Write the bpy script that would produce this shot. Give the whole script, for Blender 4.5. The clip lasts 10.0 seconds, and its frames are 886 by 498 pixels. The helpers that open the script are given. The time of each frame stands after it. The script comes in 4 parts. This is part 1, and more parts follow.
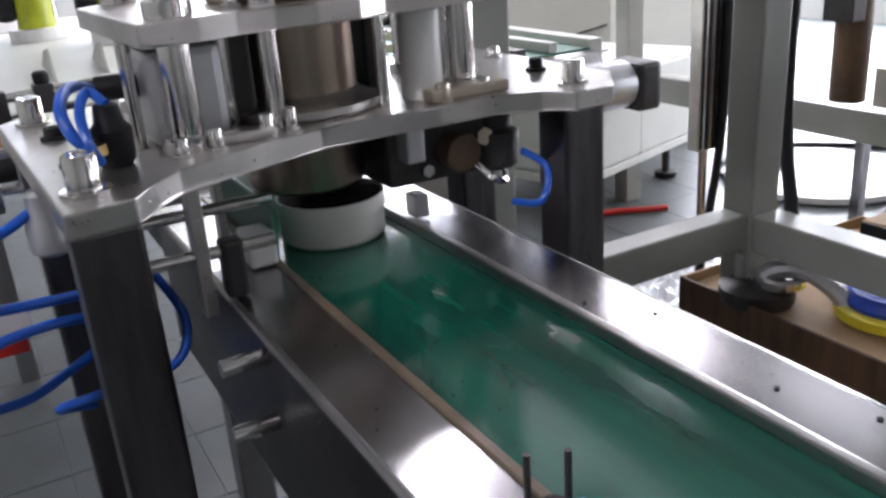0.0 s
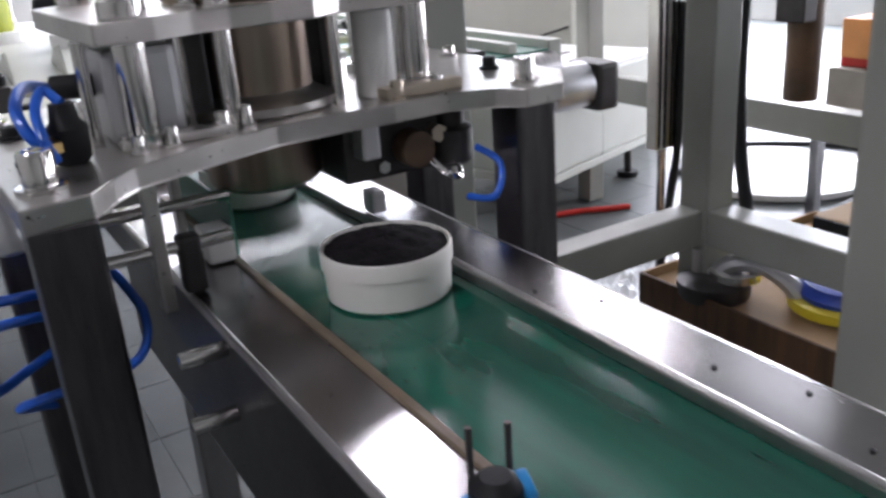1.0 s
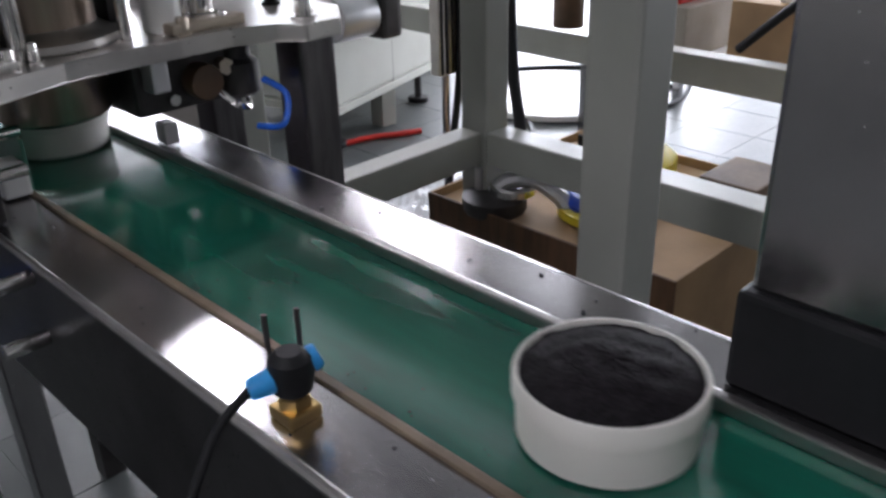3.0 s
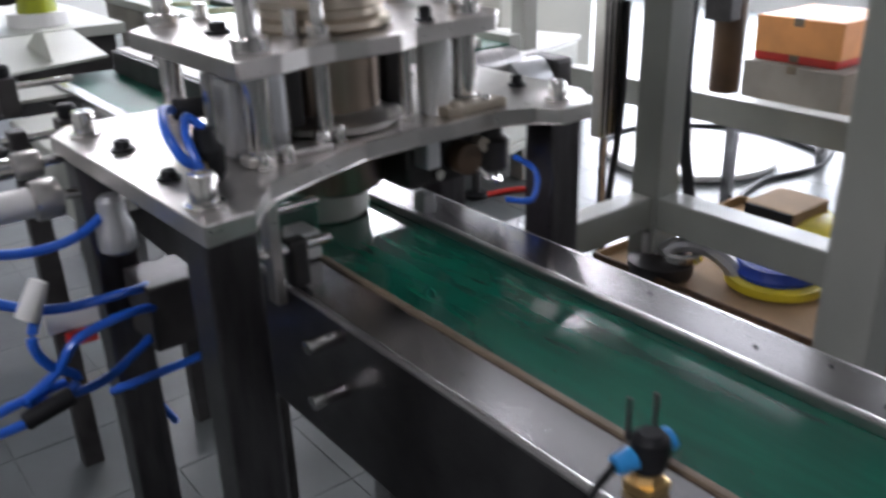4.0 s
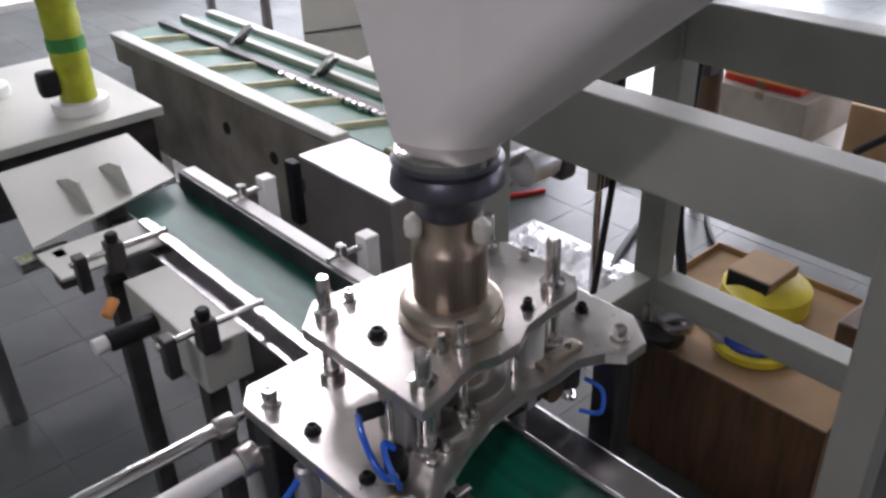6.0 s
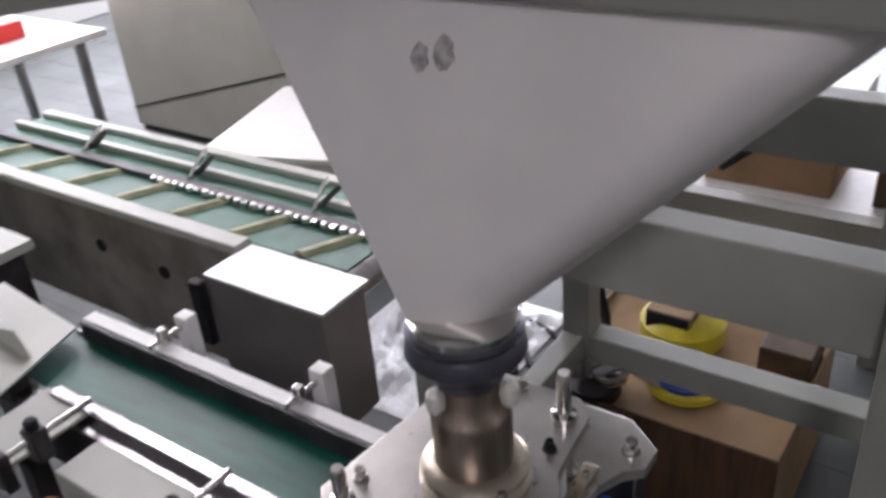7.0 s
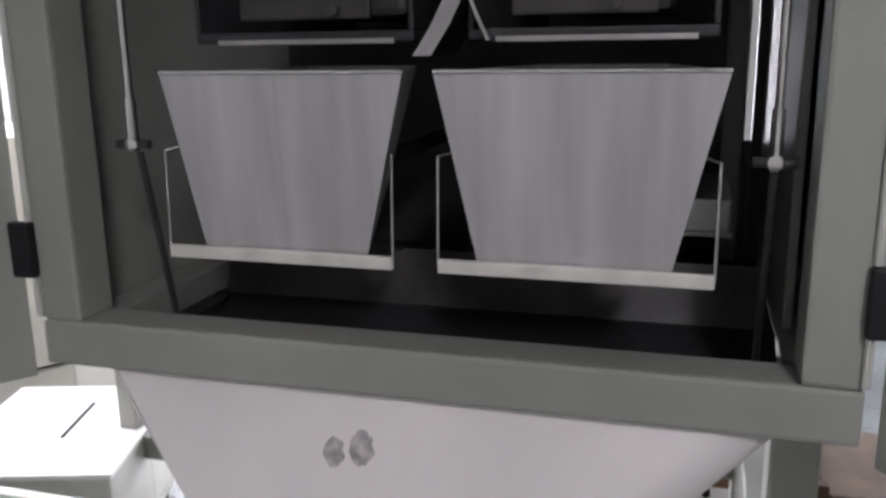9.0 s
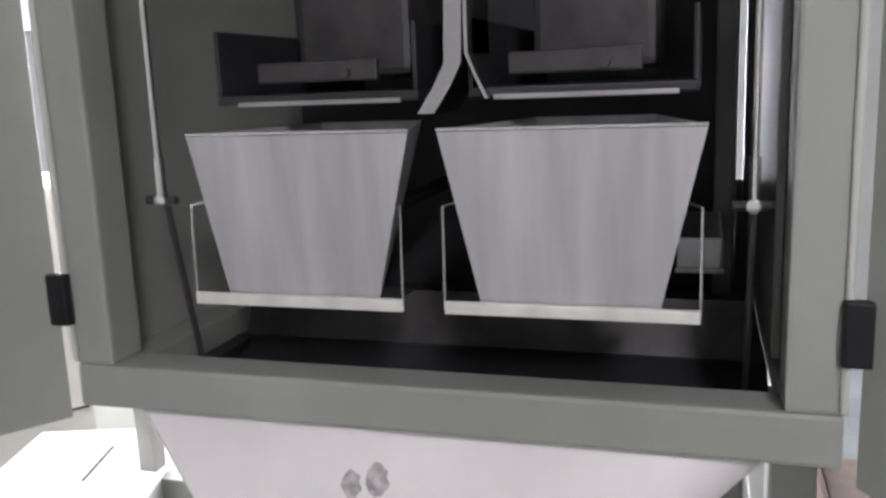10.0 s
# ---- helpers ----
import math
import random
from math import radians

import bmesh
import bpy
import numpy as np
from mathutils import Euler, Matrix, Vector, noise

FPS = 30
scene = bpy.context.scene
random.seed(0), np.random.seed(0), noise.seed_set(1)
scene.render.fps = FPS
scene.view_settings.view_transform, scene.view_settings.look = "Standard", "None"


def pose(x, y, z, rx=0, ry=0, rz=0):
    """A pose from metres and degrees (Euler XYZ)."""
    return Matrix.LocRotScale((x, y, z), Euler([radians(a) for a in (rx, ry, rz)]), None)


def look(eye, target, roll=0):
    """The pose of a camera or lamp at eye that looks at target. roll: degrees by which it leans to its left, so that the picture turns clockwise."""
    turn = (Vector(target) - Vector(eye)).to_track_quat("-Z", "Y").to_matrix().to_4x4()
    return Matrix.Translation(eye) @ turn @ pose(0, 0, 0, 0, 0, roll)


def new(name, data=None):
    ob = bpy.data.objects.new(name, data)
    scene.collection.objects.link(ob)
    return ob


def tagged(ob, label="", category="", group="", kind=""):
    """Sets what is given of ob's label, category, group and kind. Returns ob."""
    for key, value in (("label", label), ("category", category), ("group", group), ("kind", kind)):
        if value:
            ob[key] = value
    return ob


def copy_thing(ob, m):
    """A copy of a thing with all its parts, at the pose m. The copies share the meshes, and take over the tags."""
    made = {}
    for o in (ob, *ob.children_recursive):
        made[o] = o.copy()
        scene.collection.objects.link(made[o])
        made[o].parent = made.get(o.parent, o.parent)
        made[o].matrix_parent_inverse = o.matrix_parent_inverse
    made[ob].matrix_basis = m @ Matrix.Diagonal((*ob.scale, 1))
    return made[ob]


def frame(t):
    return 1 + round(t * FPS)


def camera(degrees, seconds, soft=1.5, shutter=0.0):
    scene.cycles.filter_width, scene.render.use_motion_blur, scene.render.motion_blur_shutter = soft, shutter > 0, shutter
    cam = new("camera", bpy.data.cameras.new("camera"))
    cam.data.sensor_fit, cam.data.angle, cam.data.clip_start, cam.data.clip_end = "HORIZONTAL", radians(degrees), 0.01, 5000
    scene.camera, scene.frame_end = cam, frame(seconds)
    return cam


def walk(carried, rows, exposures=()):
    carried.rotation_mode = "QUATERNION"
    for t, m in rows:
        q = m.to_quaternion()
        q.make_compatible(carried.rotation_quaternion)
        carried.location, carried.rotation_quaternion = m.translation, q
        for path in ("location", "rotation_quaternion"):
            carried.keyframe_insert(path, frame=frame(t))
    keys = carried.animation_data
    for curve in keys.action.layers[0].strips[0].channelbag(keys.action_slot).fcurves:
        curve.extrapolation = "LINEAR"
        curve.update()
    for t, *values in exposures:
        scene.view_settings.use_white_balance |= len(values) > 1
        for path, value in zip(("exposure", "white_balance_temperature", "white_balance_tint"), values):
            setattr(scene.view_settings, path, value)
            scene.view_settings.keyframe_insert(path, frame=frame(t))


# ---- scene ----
cam = camera(54.6, 10.0, soft=2.8, shutter=0.4)
PATH = [
    (0, (-0.010, 0.093, 1.202), (0.873, 1.736, 0.481), -4.2),
    (0.5, (-0.013, 0.091, 1.203), (0.874, 1.736, 0.492), -4.2),
    (1, (-0.010, 0.068, 1.199), (0.937, 1.676, 0.481), -4.2),
    (1.5, (-0.004, 0.015, 1.184), (1.041, 1.526, 0.394), -5.1),
    (2, (0.003, -0.015, 1.182), (1.151, 1.367, 0.301), -4.3),
    (3.5, (-0.132, -0.018, 1.258), (1.137, 1.248, 0.371), -1.2),
    (4, (-0.216, 0.064, 1.290), (0.904, 1.518, 0.494), -1.6),
    (4.5, (-0.235, 0.118, 1.398), (0.844, 1.586, 0.574), 1.3),
    (5, (-0.242, 0.117, 1.552), (0.801, 1.557, 0.637), -0.2),
    (5.2, (-0.281, 0.104, 1.623), (0.823, 1.510, 0.726), -0.2),
    (6.3, (-0.421, 0.206, 1.893), (0.748, 1.452, 0.854), -3.3),
    (6.5, (-0.422, 0.264, 1.901), (0.817, 1.452, 0.874), -4.5),
    (7, (-0.428, 0.415, 2.001), (0.968, 1.453, 1.014), -5.2),
    (7.5, (-0.456, 0.549, 2.030), (1.168, 1.282, 1.122), -2.9),
    (8, (-0.473, 0.652, 2.088), (1.305, 1.188, 1.346), -4.1),
    (8.5, (-0.485, 0.652, 2.130), (1.364, 1.165, 1.564), -0.6),
    (9, (-0.470, 0.619, 2.147), (1.396, 1.167, 1.682), -0.8),
    (9.5, (-0.468, 0.613, 2.153), (1.409, 1.168, 1.742), -2.0),
    (10, (-0.531, 0.594, 2.169), (1.346, 1.172, 1.788), -2.2),
]
walk(cam, [(t, look(eye, target, roll)) for t, eye, target, roll in PATH], [(0, 0.08, 6180, 20), (2.0, -0.12, 6150, 20), (3.5, -0.2, 6150, 18), (5.2, -0.1, 6220, 20), (6.5, -0.62, 6350, 23), (7.0, -0.58, 6350, 23), (7.5, -0.38, 6350, 23), (8.0, -0.38, 6330, 22), (8.5, -0.16, 6330, 22), (9.0, 0.13, 6300, 21), (10, 0.72, 6280, 20)])

# ---- light ----
world = bpy.data.worlds.new("world")
scene.world = world
world.use_nodes = True
wn = world.node_tree.nodes
sky = wn.new("ShaderNodeTexSky")
sky.sky_type, sky.sun_disc, sky.sun_elevation, sky.sun_rotation = "NISHITA", False, radians(40), radians(60)
wn["Background"].inputs["Strength"].default_value = 0.12
world.node_tree.links.new(sky.outputs[0], wn["Background"].inputs[0])


def area(name, m, sx, sy, power, color=(1, 1, 1)):
    d = bpy.data.lights.new(name, "AREA")
    d.shape, d.size, d.size_y, d.energy, d.color = "RECTANGLE", sx, sy, power, color
    o = new(name, d)
    o.matrix_world = m
    return o


NORTH_W = (30, 260)
EAST_W = (130, 320, 830)

# ---- materials ----
def mat(name, col, rough=0.5, metal=0.0, var=0.15, scale=8.0, bump=0.1, fine=120.0, stretch=(1, 1, 1), col2=None, emit=0.0, trans=0.0, spec=0.5):
    m = bpy.data.materials.new(name)
    m.use_nodes = True
    n, l = m.node_tree.nodes, m.node_tree.links
    b = n["Principled BSDF"]
    b.inputs["Metallic"].default_value = metal
    b.inputs["Specular IOR Level"].default_value = spec
    co = n.new("ShaderNodeTexCoord")
    mp = n.new("ShaderNodeMapping")
    mp.inputs["Scale"].default_value = stretch
    l.new(co.outputs["Object"], mp.inputs["Vector"])
    big = n.new("ShaderNodeTexNoise")
    big.inputs["Scale"].default_value, big.inputs["Detail"].default_value = scale, 4
    l.new(mp.outputs[0], big.inputs["Vector"])
    sm = n.new("ShaderNodeTexNoise")
    sm.inputs["Scale"].default_value, sm.inputs["Detail"].default_value = fine, 3
    l.new(mp.outputs[0], sm.inputs["Vector"])
    mix = n.new("ShaderNodeMix")
    mix.data_type = "RGBA"
    c2 = col2 or tuple(c * (1 - var * 2) for c in col)
    mix.inputs[6].default_value, mix.inputs[7].default_value = (*c2, 1), (*col, 1)
    ramp = n.new("ShaderNodeMapRange")
    ramp.inputs["From Min"].default_value, ramp.inputs["From Max"].default_value = 0.3, 0.65
    l.new(big.outputs["Fac"], ramp.inputs["Value"])
    l.new(ramp.outputs[0], mix.inputs[0])
    l.new(mix.outputs[2], b.inputs["Base Color"])
    rr = n.new("ShaderNodeMapRange")
    rr.inputs["To Min"].default_value, rr.inputs["To Max"].default_value = max(0.02, rough - 0.08), min(1, rough + 0.1)
    l.new(sm.outputs["Fac"], rr.inputs["Value"])
    l.new(rr.outputs[0], b.inputs["Roughness"])
    if bump:
        bp = n.new("ShaderNodeBump")
        bp.inputs["Strength"].default_value, bp.inputs["Distance"].default_value = bump, 0.002
        l.new(sm.outputs["Fac"], bp.inputs["Height"])
        l.new(bp.outputs[0], b.inputs["Normal"])
    if emit:
        b.inputs["Emission Color"].default_value, b.inputs["Emission Strength"].default_value = (*col, 1), emit
    if trans:
        b.inputs["Transmission Weight"].default_value = trans
    return m


STEEL = mat("brushed stainless", (0.50, 0.475, 0.47), 0.34, 1.0, 0.12, 5, 0.01, 90, (30, 2, 2))
# same stainless darkened: the dim room it mirrors is put into the colour
STEEL_SHADED = mat("stainless with dark reflections in its colour", (0.16, 0.148, 0.155), 0.30, 1.0, 0.2, 4, 0.01, 90, (20, 3, 3))
STEEL_MATT = mat("dull stainless sheet", (0.50, 0.48, 0.49), 0.22, 1.0, 0.16, 4, 0.008, 160, (3, 0.5, 1))
HOPPER = mat("bead blasted stainless", (0.88, 0.835, 0.815), 0.42, 0.18, 0.10, 3, 0.10, 200)
CHROME = mat("polished steel", (0.72, 0.70, 0.68), 0.14, 1.0, 0.05, 6, 0.0)
TUBE = mat("turned steel tube", (0.46, 0.37, 0.30), 0.32, 1.0, 0.22, 3, 0.03, 30, (16, 16, 1))
ALU = mat("cast aluminium plate", (0.70, 0.67, 0.64), 0.30, 0.95, 0.16, 9, 0.006, 140)
BELT = mat("green pvc belt", (0.007, 0.136, 0.088), 0.115, 0.0, 0.12, 5, 0.010, 260, (5, 0.9, 1), col2=(0.007, 0.068, 0.049), spec=1.0)
BELT_DULL = mat("dull worn green belt", (0.010, 0.120, 0.085), 0.38, 0.0, 0.15, 6, 0.05, 200, (5, 0.9, 1), col2=(0.008, 0.075, 0.055), spec=0.4)
BELT_PALE = mat("pale green worn belt", (0.06, 0.18, 0.13), 0.42, 0.0, 0.2, 5, 0.1, 200, col2=(0.02, 0.10, 0.065))
TAN = mat("tan plastic guide", (0.20, 0.15, 0.10), 0.5, 0.0, 0.2, 20)
PAINT = mat("grey white enamel", (0.31, 0.315, 0.282), 0.4, 0.0, 0.12, 4, 0.06, 150)
PAINT_PALE = mat("pale enamel", (0.50, 0.51, 0.46), 0.42, 0.0, 0.06, 4, 0.05, 150)
BLACK = mat("black rubber", (0.014, 0.014, 0.016), 0.55, 0.0, 0.2, 20, 0.1, spec=0.25)
DARK = mat("dark machine steel", (0.06, 0.055, 0.055), 0.45, 0.3, 0.3, 14, 0.1)
BLUE = mat("blue air hose", (0.015, 0.12, 0.62), 0.32, 0.0, 0.1, 20, 0.0)
CYAN = mat("cyan connector plastic", (0.03, 0.32, 0.75), 0.4, 0.0, 0.1, 30)
BRASS = mat("brass", (0.60, 0.42, 0.18), 0.3, 1.0, 0.1, 30)
WHITE = mat("white plastic", (0.80, 0.79, 0.77), 0.42, 0.0, 0.04, 20, 0.03)
TUBWHITE = mat("ivory plastic tub", (0.74, 0.72, 0.67), 0.38, 0.0, 0.05, 14, 0.05)
POWDER = mat("black granules", (0.012, 0.009, 0.012), 0.8, 0.0, 0.4, 160, 1.0, 420, spec=0.2)
CARDBOARD = mat("brown cardboard", (0.36, 0.23, 0.12), 0.75, 0.0, 0.15, 6, 0.1, 90)
# crate wood; also the carton's near side, with its shade in the colour
WOOD_AND_SHADE = mat("dark brown board, also shaded carton side", (0.10, 0.050, 0.022), 0.7, 0.0, 0.25, 5, 0.15, 60, (1, 8, 1))
YELLOW = mat("yellow plastic", (0.72, 0.58, 0.03), 0.4, 0.0, 0.15, 10)
LIME = mat("yellow green film", (0.45, 0.50, 0.03), 0.3, 0.0, 0.2, 16, 0.05)
GREEN = mat("green film", (0.05, 0.30, 0.07), 0.35, 0.0, 0.2, 16)
RED = mat("red plastic", (0.65, 0.03, 0.02), 0.4, 0.0, 0.1, 10)
ORANGE = mat("orange carton", (0.75, 0.32, 0.10), 0.6, 0.0, 0.1, 8)
FLOOR = mat("grey floor tile", (0.125, 0.136, 0.134), 0.42, 0.0, 0.24, 1.5, 0.03, 60, spec=0.3)
JOINT = mat("dusty floor joint", (0.105, 0.113, 0.111), 0.7)
WALL = mat("grey wall paint", (0.36, 0.36, 0.34), 0.7, 0.0, 0.05, 1.2, 0.1, 80)
CEIL = mat("ceiling board", (0.42, 0.42, 0.41), 0.8, 0.0, 0.05, 2)
LAMP = mat("lamp diffuser", (1.0, 1.0, 1.0), 0.5, 0.0, 0, 5, 0, emit=78.0)
ALU_DULL = mat("dull aluminium", (0.60, 0.60, 0.61), 0.42, 0.8, 0.1, 12, 0.01, 140)
BRASS_PALE = mat("pale bronze", (0.62, 0.54, 0.44), 0.3, 0.9, 0.15, 14, 0.05)
BLUE_STEEL = mat("blued steel", (0.12, 0.16, 0.30), 0.3, 0.8, 0.1, 20)
BLUE_DEEP = mat("deep blue plastic", (0.012, 0.05, 0.36), 0.4, 0.0, 0.1, 20)
SLEEVE = mat("dark bluish rubber sleeve", (0.10, 0.10, 0.13), 0.33, 0.5, 0.25, 14, 0.2, 60)
SMUDGE = mat("grease smudge", (0.58, 0.54, 0.53), 0.6, 0.2, 0.3, 60)
BUCKET = mat("satin stainless bucket", (0.66, 0.64, 0.65), 0.42, 0.5, 0.14, 5, 0.02, 160, (1, 5, 0.5))
PALE_STRIP = mat("pale folded strip", (0.70, 0.68, 0.62), 0.45, 0.2, 0.1, 30)
CLEAT = mat("worn pale cleat", (0.40, 0.42, 0.26), 0.55, 0.0, 0.15, 20)
SKIRT = mat("grey brown skirt", (0.33, 0.295, 0.26), 0.5, 0.3, 0.25, 6)
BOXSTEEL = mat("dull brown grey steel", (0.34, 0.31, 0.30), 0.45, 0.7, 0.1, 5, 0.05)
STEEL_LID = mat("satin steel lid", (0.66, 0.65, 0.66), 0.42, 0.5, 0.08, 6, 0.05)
CREAM = mat("cream enamel", (0.48, 0.47, 0.41), 0.45, 0.0, 0.06, 3, 0.05)
DARKBROWN = mat("dark brown carton", (0.13, 0.075, 0.04), 0.6, 0.0, 0.3, 8, 0.1)
GREYCARD = mat("grey brown carton", (0.30, 0.27, 0.23), 0.7, 0.0, 0.15, 6, 0.1)
RED_CLOTH = mat("red and white cloth", (0.70, 0.66, 0.66), 0.9, 0.0, 0.2, 18, 0.3, col2=(0.55, 0.03, 0.04))
FILM = mat("white plastic film", (0.74, 0.76, 0.78), 0.25, 0.0, 0.1, 10, 0.2)
# near-black inside: the cabinet's inner shade is put into the colour
INSIDE_SHADED = mat("cabinet inside, shade in its colour", (0.035, 0.037, 0.04), 0.5, 0.2, 0.3, 6, 0.1)

# ---- mesh helpers ----
ORG = {}


def thing(name, x, y, z, label, category, group="", kind=""):
    o = new(name)
    o.empty_display_size = 0.05
    o.location = (x, y, z)
    ORG[o] = Vector((x, y, z))
    return tagged(o, label, category, group, kind)


def part(name, bm, material, parent=None, label="", smooth=False):
    """One mesh; its bmesh is in world metres."""
    if parent is not None:
        o0 = ORG[parent]
        bmesh.ops.translate(bm, verts=bm.verts, vec=-o0)
    me = bpy.data.meshes.new(name)
    bm.normal_update()
    bm.to_mesh(me)
    bm.free()
    me.materials.append(material)
    if smooth:
        for p in me.polygons:
            p.use_smooth = True
        me.set_sharp_from_angle(angle=radians(35))
    ob = new(name, me)
    if parent is not None:
        ob.parent = parent
        ORG[ob] = o0
    if label:
        ob["label"] = label
    return ob


def single(name, bm, material, label, category, group="", kind="", smooth=False):
    ob = part(name, bm, material, None, "", smooth)
    return tagged(ob, label, category, group, kind)


def box(x0, x1, y0, y1, z0, z1, bev=0.003, bm=None, m=None):
    bm = bm or bmesh.new()
    t = bmesh.new()
    bmesh.ops.create_cube(t, size=1)
    bmesh.ops.scale(t, vec=(x1 - x0, y1 - y0, z1 - z0), verts=t.verts)
    bmesh.ops.translate(t, vec=((x0 + x1) / 2, (y0 + y1) / 2, (z0 + z1) / 2), verts=t.verts)
    if bev:
        bmesh.ops.bevel(t, geom=t.edges[:], offset=min(bev, (x1 - x0) / 3, (y1 - y0) / 3, (z1 - z0) / 3), segments=2, affect="EDGES", profile=0.6)
    if m is not None:
        t.transform(m)
    return join(bm, t)


def join(bm, t):
    me = bpy.data.meshes.new("tmp")
    t.to_mesh(me)
    t.free()
    bm.from_mesh(me)
    bpy.data.meshes.remove(me)
    return bm


def rod(p, q, r, r2=None, seg=20, bev=0.0, bm=None):
    """A cylinder or cone from p to q."""
    bm = bm or bmesh.new()
    t = bmesh.new()
    p, q = Vector(p), Vector(q)
    d = q - p
    bmesh.ops.create_cone(t, cap_ends=True, segments=seg, radius1=r, radius2=r if r2 is None else r2, depth=d.length)
    if bev:
        caps = [e for e in t.edges if len(e.link_faces) == 2 and any(len(f.verts) > 4 for f in e.link_faces)]
        bmesh.ops.bevel(t, geom=caps, offset=bev, segments=2, affect="EDGES", profile=0.6)
    t.transform(Matrix.Translation((p + q) / 2) @ d.to_track_quat("Z", "Y").to_matrix().to_4x4())
    return join(bm, t)


def ring(c, r_in, r_out, z0, z1, seg=40, bm=None):
    """A ring about the vertical through c."""
    bm = bm or bmesh.new()
    vs = []
    for r, z in ((r_in, z0), (r_out, z0), (r_out, z1), (r_in, z1)):
        vs.append([bm.verts.new((c[0] + r * math.cos(2 * math.pi * i / seg), c[1] + r * math.sin(2 * math.pi * i / seg), z)) for i in range(seg)])
    for a in range(4):
        b = (a + 1) % 4
        for i in range(seg):
            k = (i + 1) % seg
            bm.faces.new((vs[a][i], vs[a][k], vs[b][k], vs[b][i]))
    bmesh.ops.recalc_face_normals(bm, faces=bm.faces)
    return bm


def turned(c, prof, seg=40, bm=None):
    """A turned body: prof of (radius, height) about the vertical through c, closed at both ends."""
    bm = bm or bmesh.new()
    rows = [[bm.verts.new((c[0] + r * math.cos(2 * math.pi * i / seg), c[1] + r * math.sin(2 * math.pi * i / seg), z)) for i in range(seg)] for r, z in prof]
    for a, b in zip(rows, rows[1:]):
        for i in range(seg):
            k = (i + 1) % seg
            bm.faces.new((a[i], a[k], b[k], b[i]))
    bm.faces.new(rows[0][::-1])
    bm.faces.new(rows[-1])
    return bm


def prism(pts, z0, z1, bev=0.0):
    """A plate of outline pts (x, y), anticlockwise."""
    bm = bmesh.new()
    lo = [bm.verts.new((x, y, z0)) for x, y in pts]
    hi = [bm.verts.new((x, y, z1)) for x, y in pts]
    bm.faces.new(lo[::-1])
    bm.faces.new(hi)
    n = len(pts)
    for i in range(n):
        bm.faces.new((lo[i], lo[(i + 1) % n], hi[(i + 1) % n], hi[i]))
    if bev:
        bmesh.ops.bevel(bm, geom=bm.edges[:], offset=bev, segments=2, affect="EDGES", profile=0.6)
    return bm


def solid(quad_lo, quad_hi, bm=None):
    """A block between two quads of four points each."""
    bm = bm or bmesh.new()
    lo = [bm.verts.new(p) for p in quad_lo]
    hi = [bm.verts.new(p) for p in quad_hi]
    bm.faces.new(lo[::-1])
    bm.faces.new(hi)
    for i in range(4):
        bm.faces.new((lo[i], lo[(i + 1) % 4], hi[(i + 1) % 4], hi[i]))
    bmesh.ops.recalc_face_normals(bm, faces=bm.faces)
    return bm


def hose(pts, r, seg=10, steps=8, bm=None):
    """A round hose through the points, smoothed."""
    bm = bm or bmesh.new()
    P = [Vector(p) for p in pts]
    Q = [P[0]] + P + [P[-1]]
    line = []
    for i in range(1, len(Q) - 2):
        for s in range(steps):
            u = s / steps
            a, b, c, d = Q[i - 1], Q[i], Q[i + 1], Q[i + 2]
            line.append(0.5 * ((2 * b) + (c - a) * u + (2 * a - 5 * b + 4 * c - d) * u * u + (3 * b - a - 3 * c + d) * u ** 3))
    line.append(P[-1])
    rows = []
    for i, p in enumerate(line):
        d = (line[min(i + 1, len(line) - 1)] - line[max(i - 1, 0)]).normalized()
        up = Vector((0, 0, 1)) if abs(d.z) < 0.9 else Vector((1, 0, 0))
        s1 = d.cross(up).normalized()
        s2 = d.cross(s1)
        rows.append([bm.verts.new(p + r * (math.cos(2 * math.pi * k / seg) * s1 + math.sin(2 * math.pi * k / seg) * s2)) for k in range(seg)])
    for a, b in zip(rows, rows[1:]):
        for k in range(seg):
            bm.faces.new((a[k], a[(k + 1) % seg], b[(k + 1) % seg], b[k]))
    bm.faces.new(rows[0][::-1])
    bm.faces.new(rows[-1])
    bmesh.ops.recalc_face_normals(bm, faces=bm.faces)
    return bm


# ---- structure ----
X0, X1, Y0, Y1, ZC = -5.5, 7.5, -6.0, 8.5, 3.7
floor = single("floor", box(X0, X1, Y0, Y1, -0.12, -0.002, 0), JOINT, "grey tiled workshop floor with dark joints", "floor", kind="structure")
single("ceiling", box(X0, X1, Y0, Y1, ZC, ZC + 0.15, 0), CEIL, "grey-white workshop ceiling", "ceiling", kind="structure")
single("wall_west", box(X0 - 0.2, X0, Y0, Y1, 0, ZC, 0), WALL, "plain grey workshop wall", "wall", kind="structure")
single("wall_south", box(X0, X1, Y0 - 0.2, Y0, 0, ZC, 0), WALL, "plain grey workshop wall", "wall", kind="structure")


def window_wall(name, along_x, at, a0, a1, sills, z0, z1):
    bm = bmesh.new()

    def blk(u0, u1, w0, w1):
        if along_x:
            box(u0, u1, at, at + 0.2, w0, w1, 0, bm)
        else:
            box(at, at + 0.2, u0, u1, w0, w1, 0, bm)
    blk(a0, a1, 0, z0)
    blk(a0, a1, z1, ZC)
    edge = a0
    for s0, s1 in sills:
        blk(edge, s0, z0, z1)
        edge = s1
    blk(edge, a1, z0, z1)
    single(name, bm, WALL, "grey workshop wall with wide windows", "wall", kind="structure")


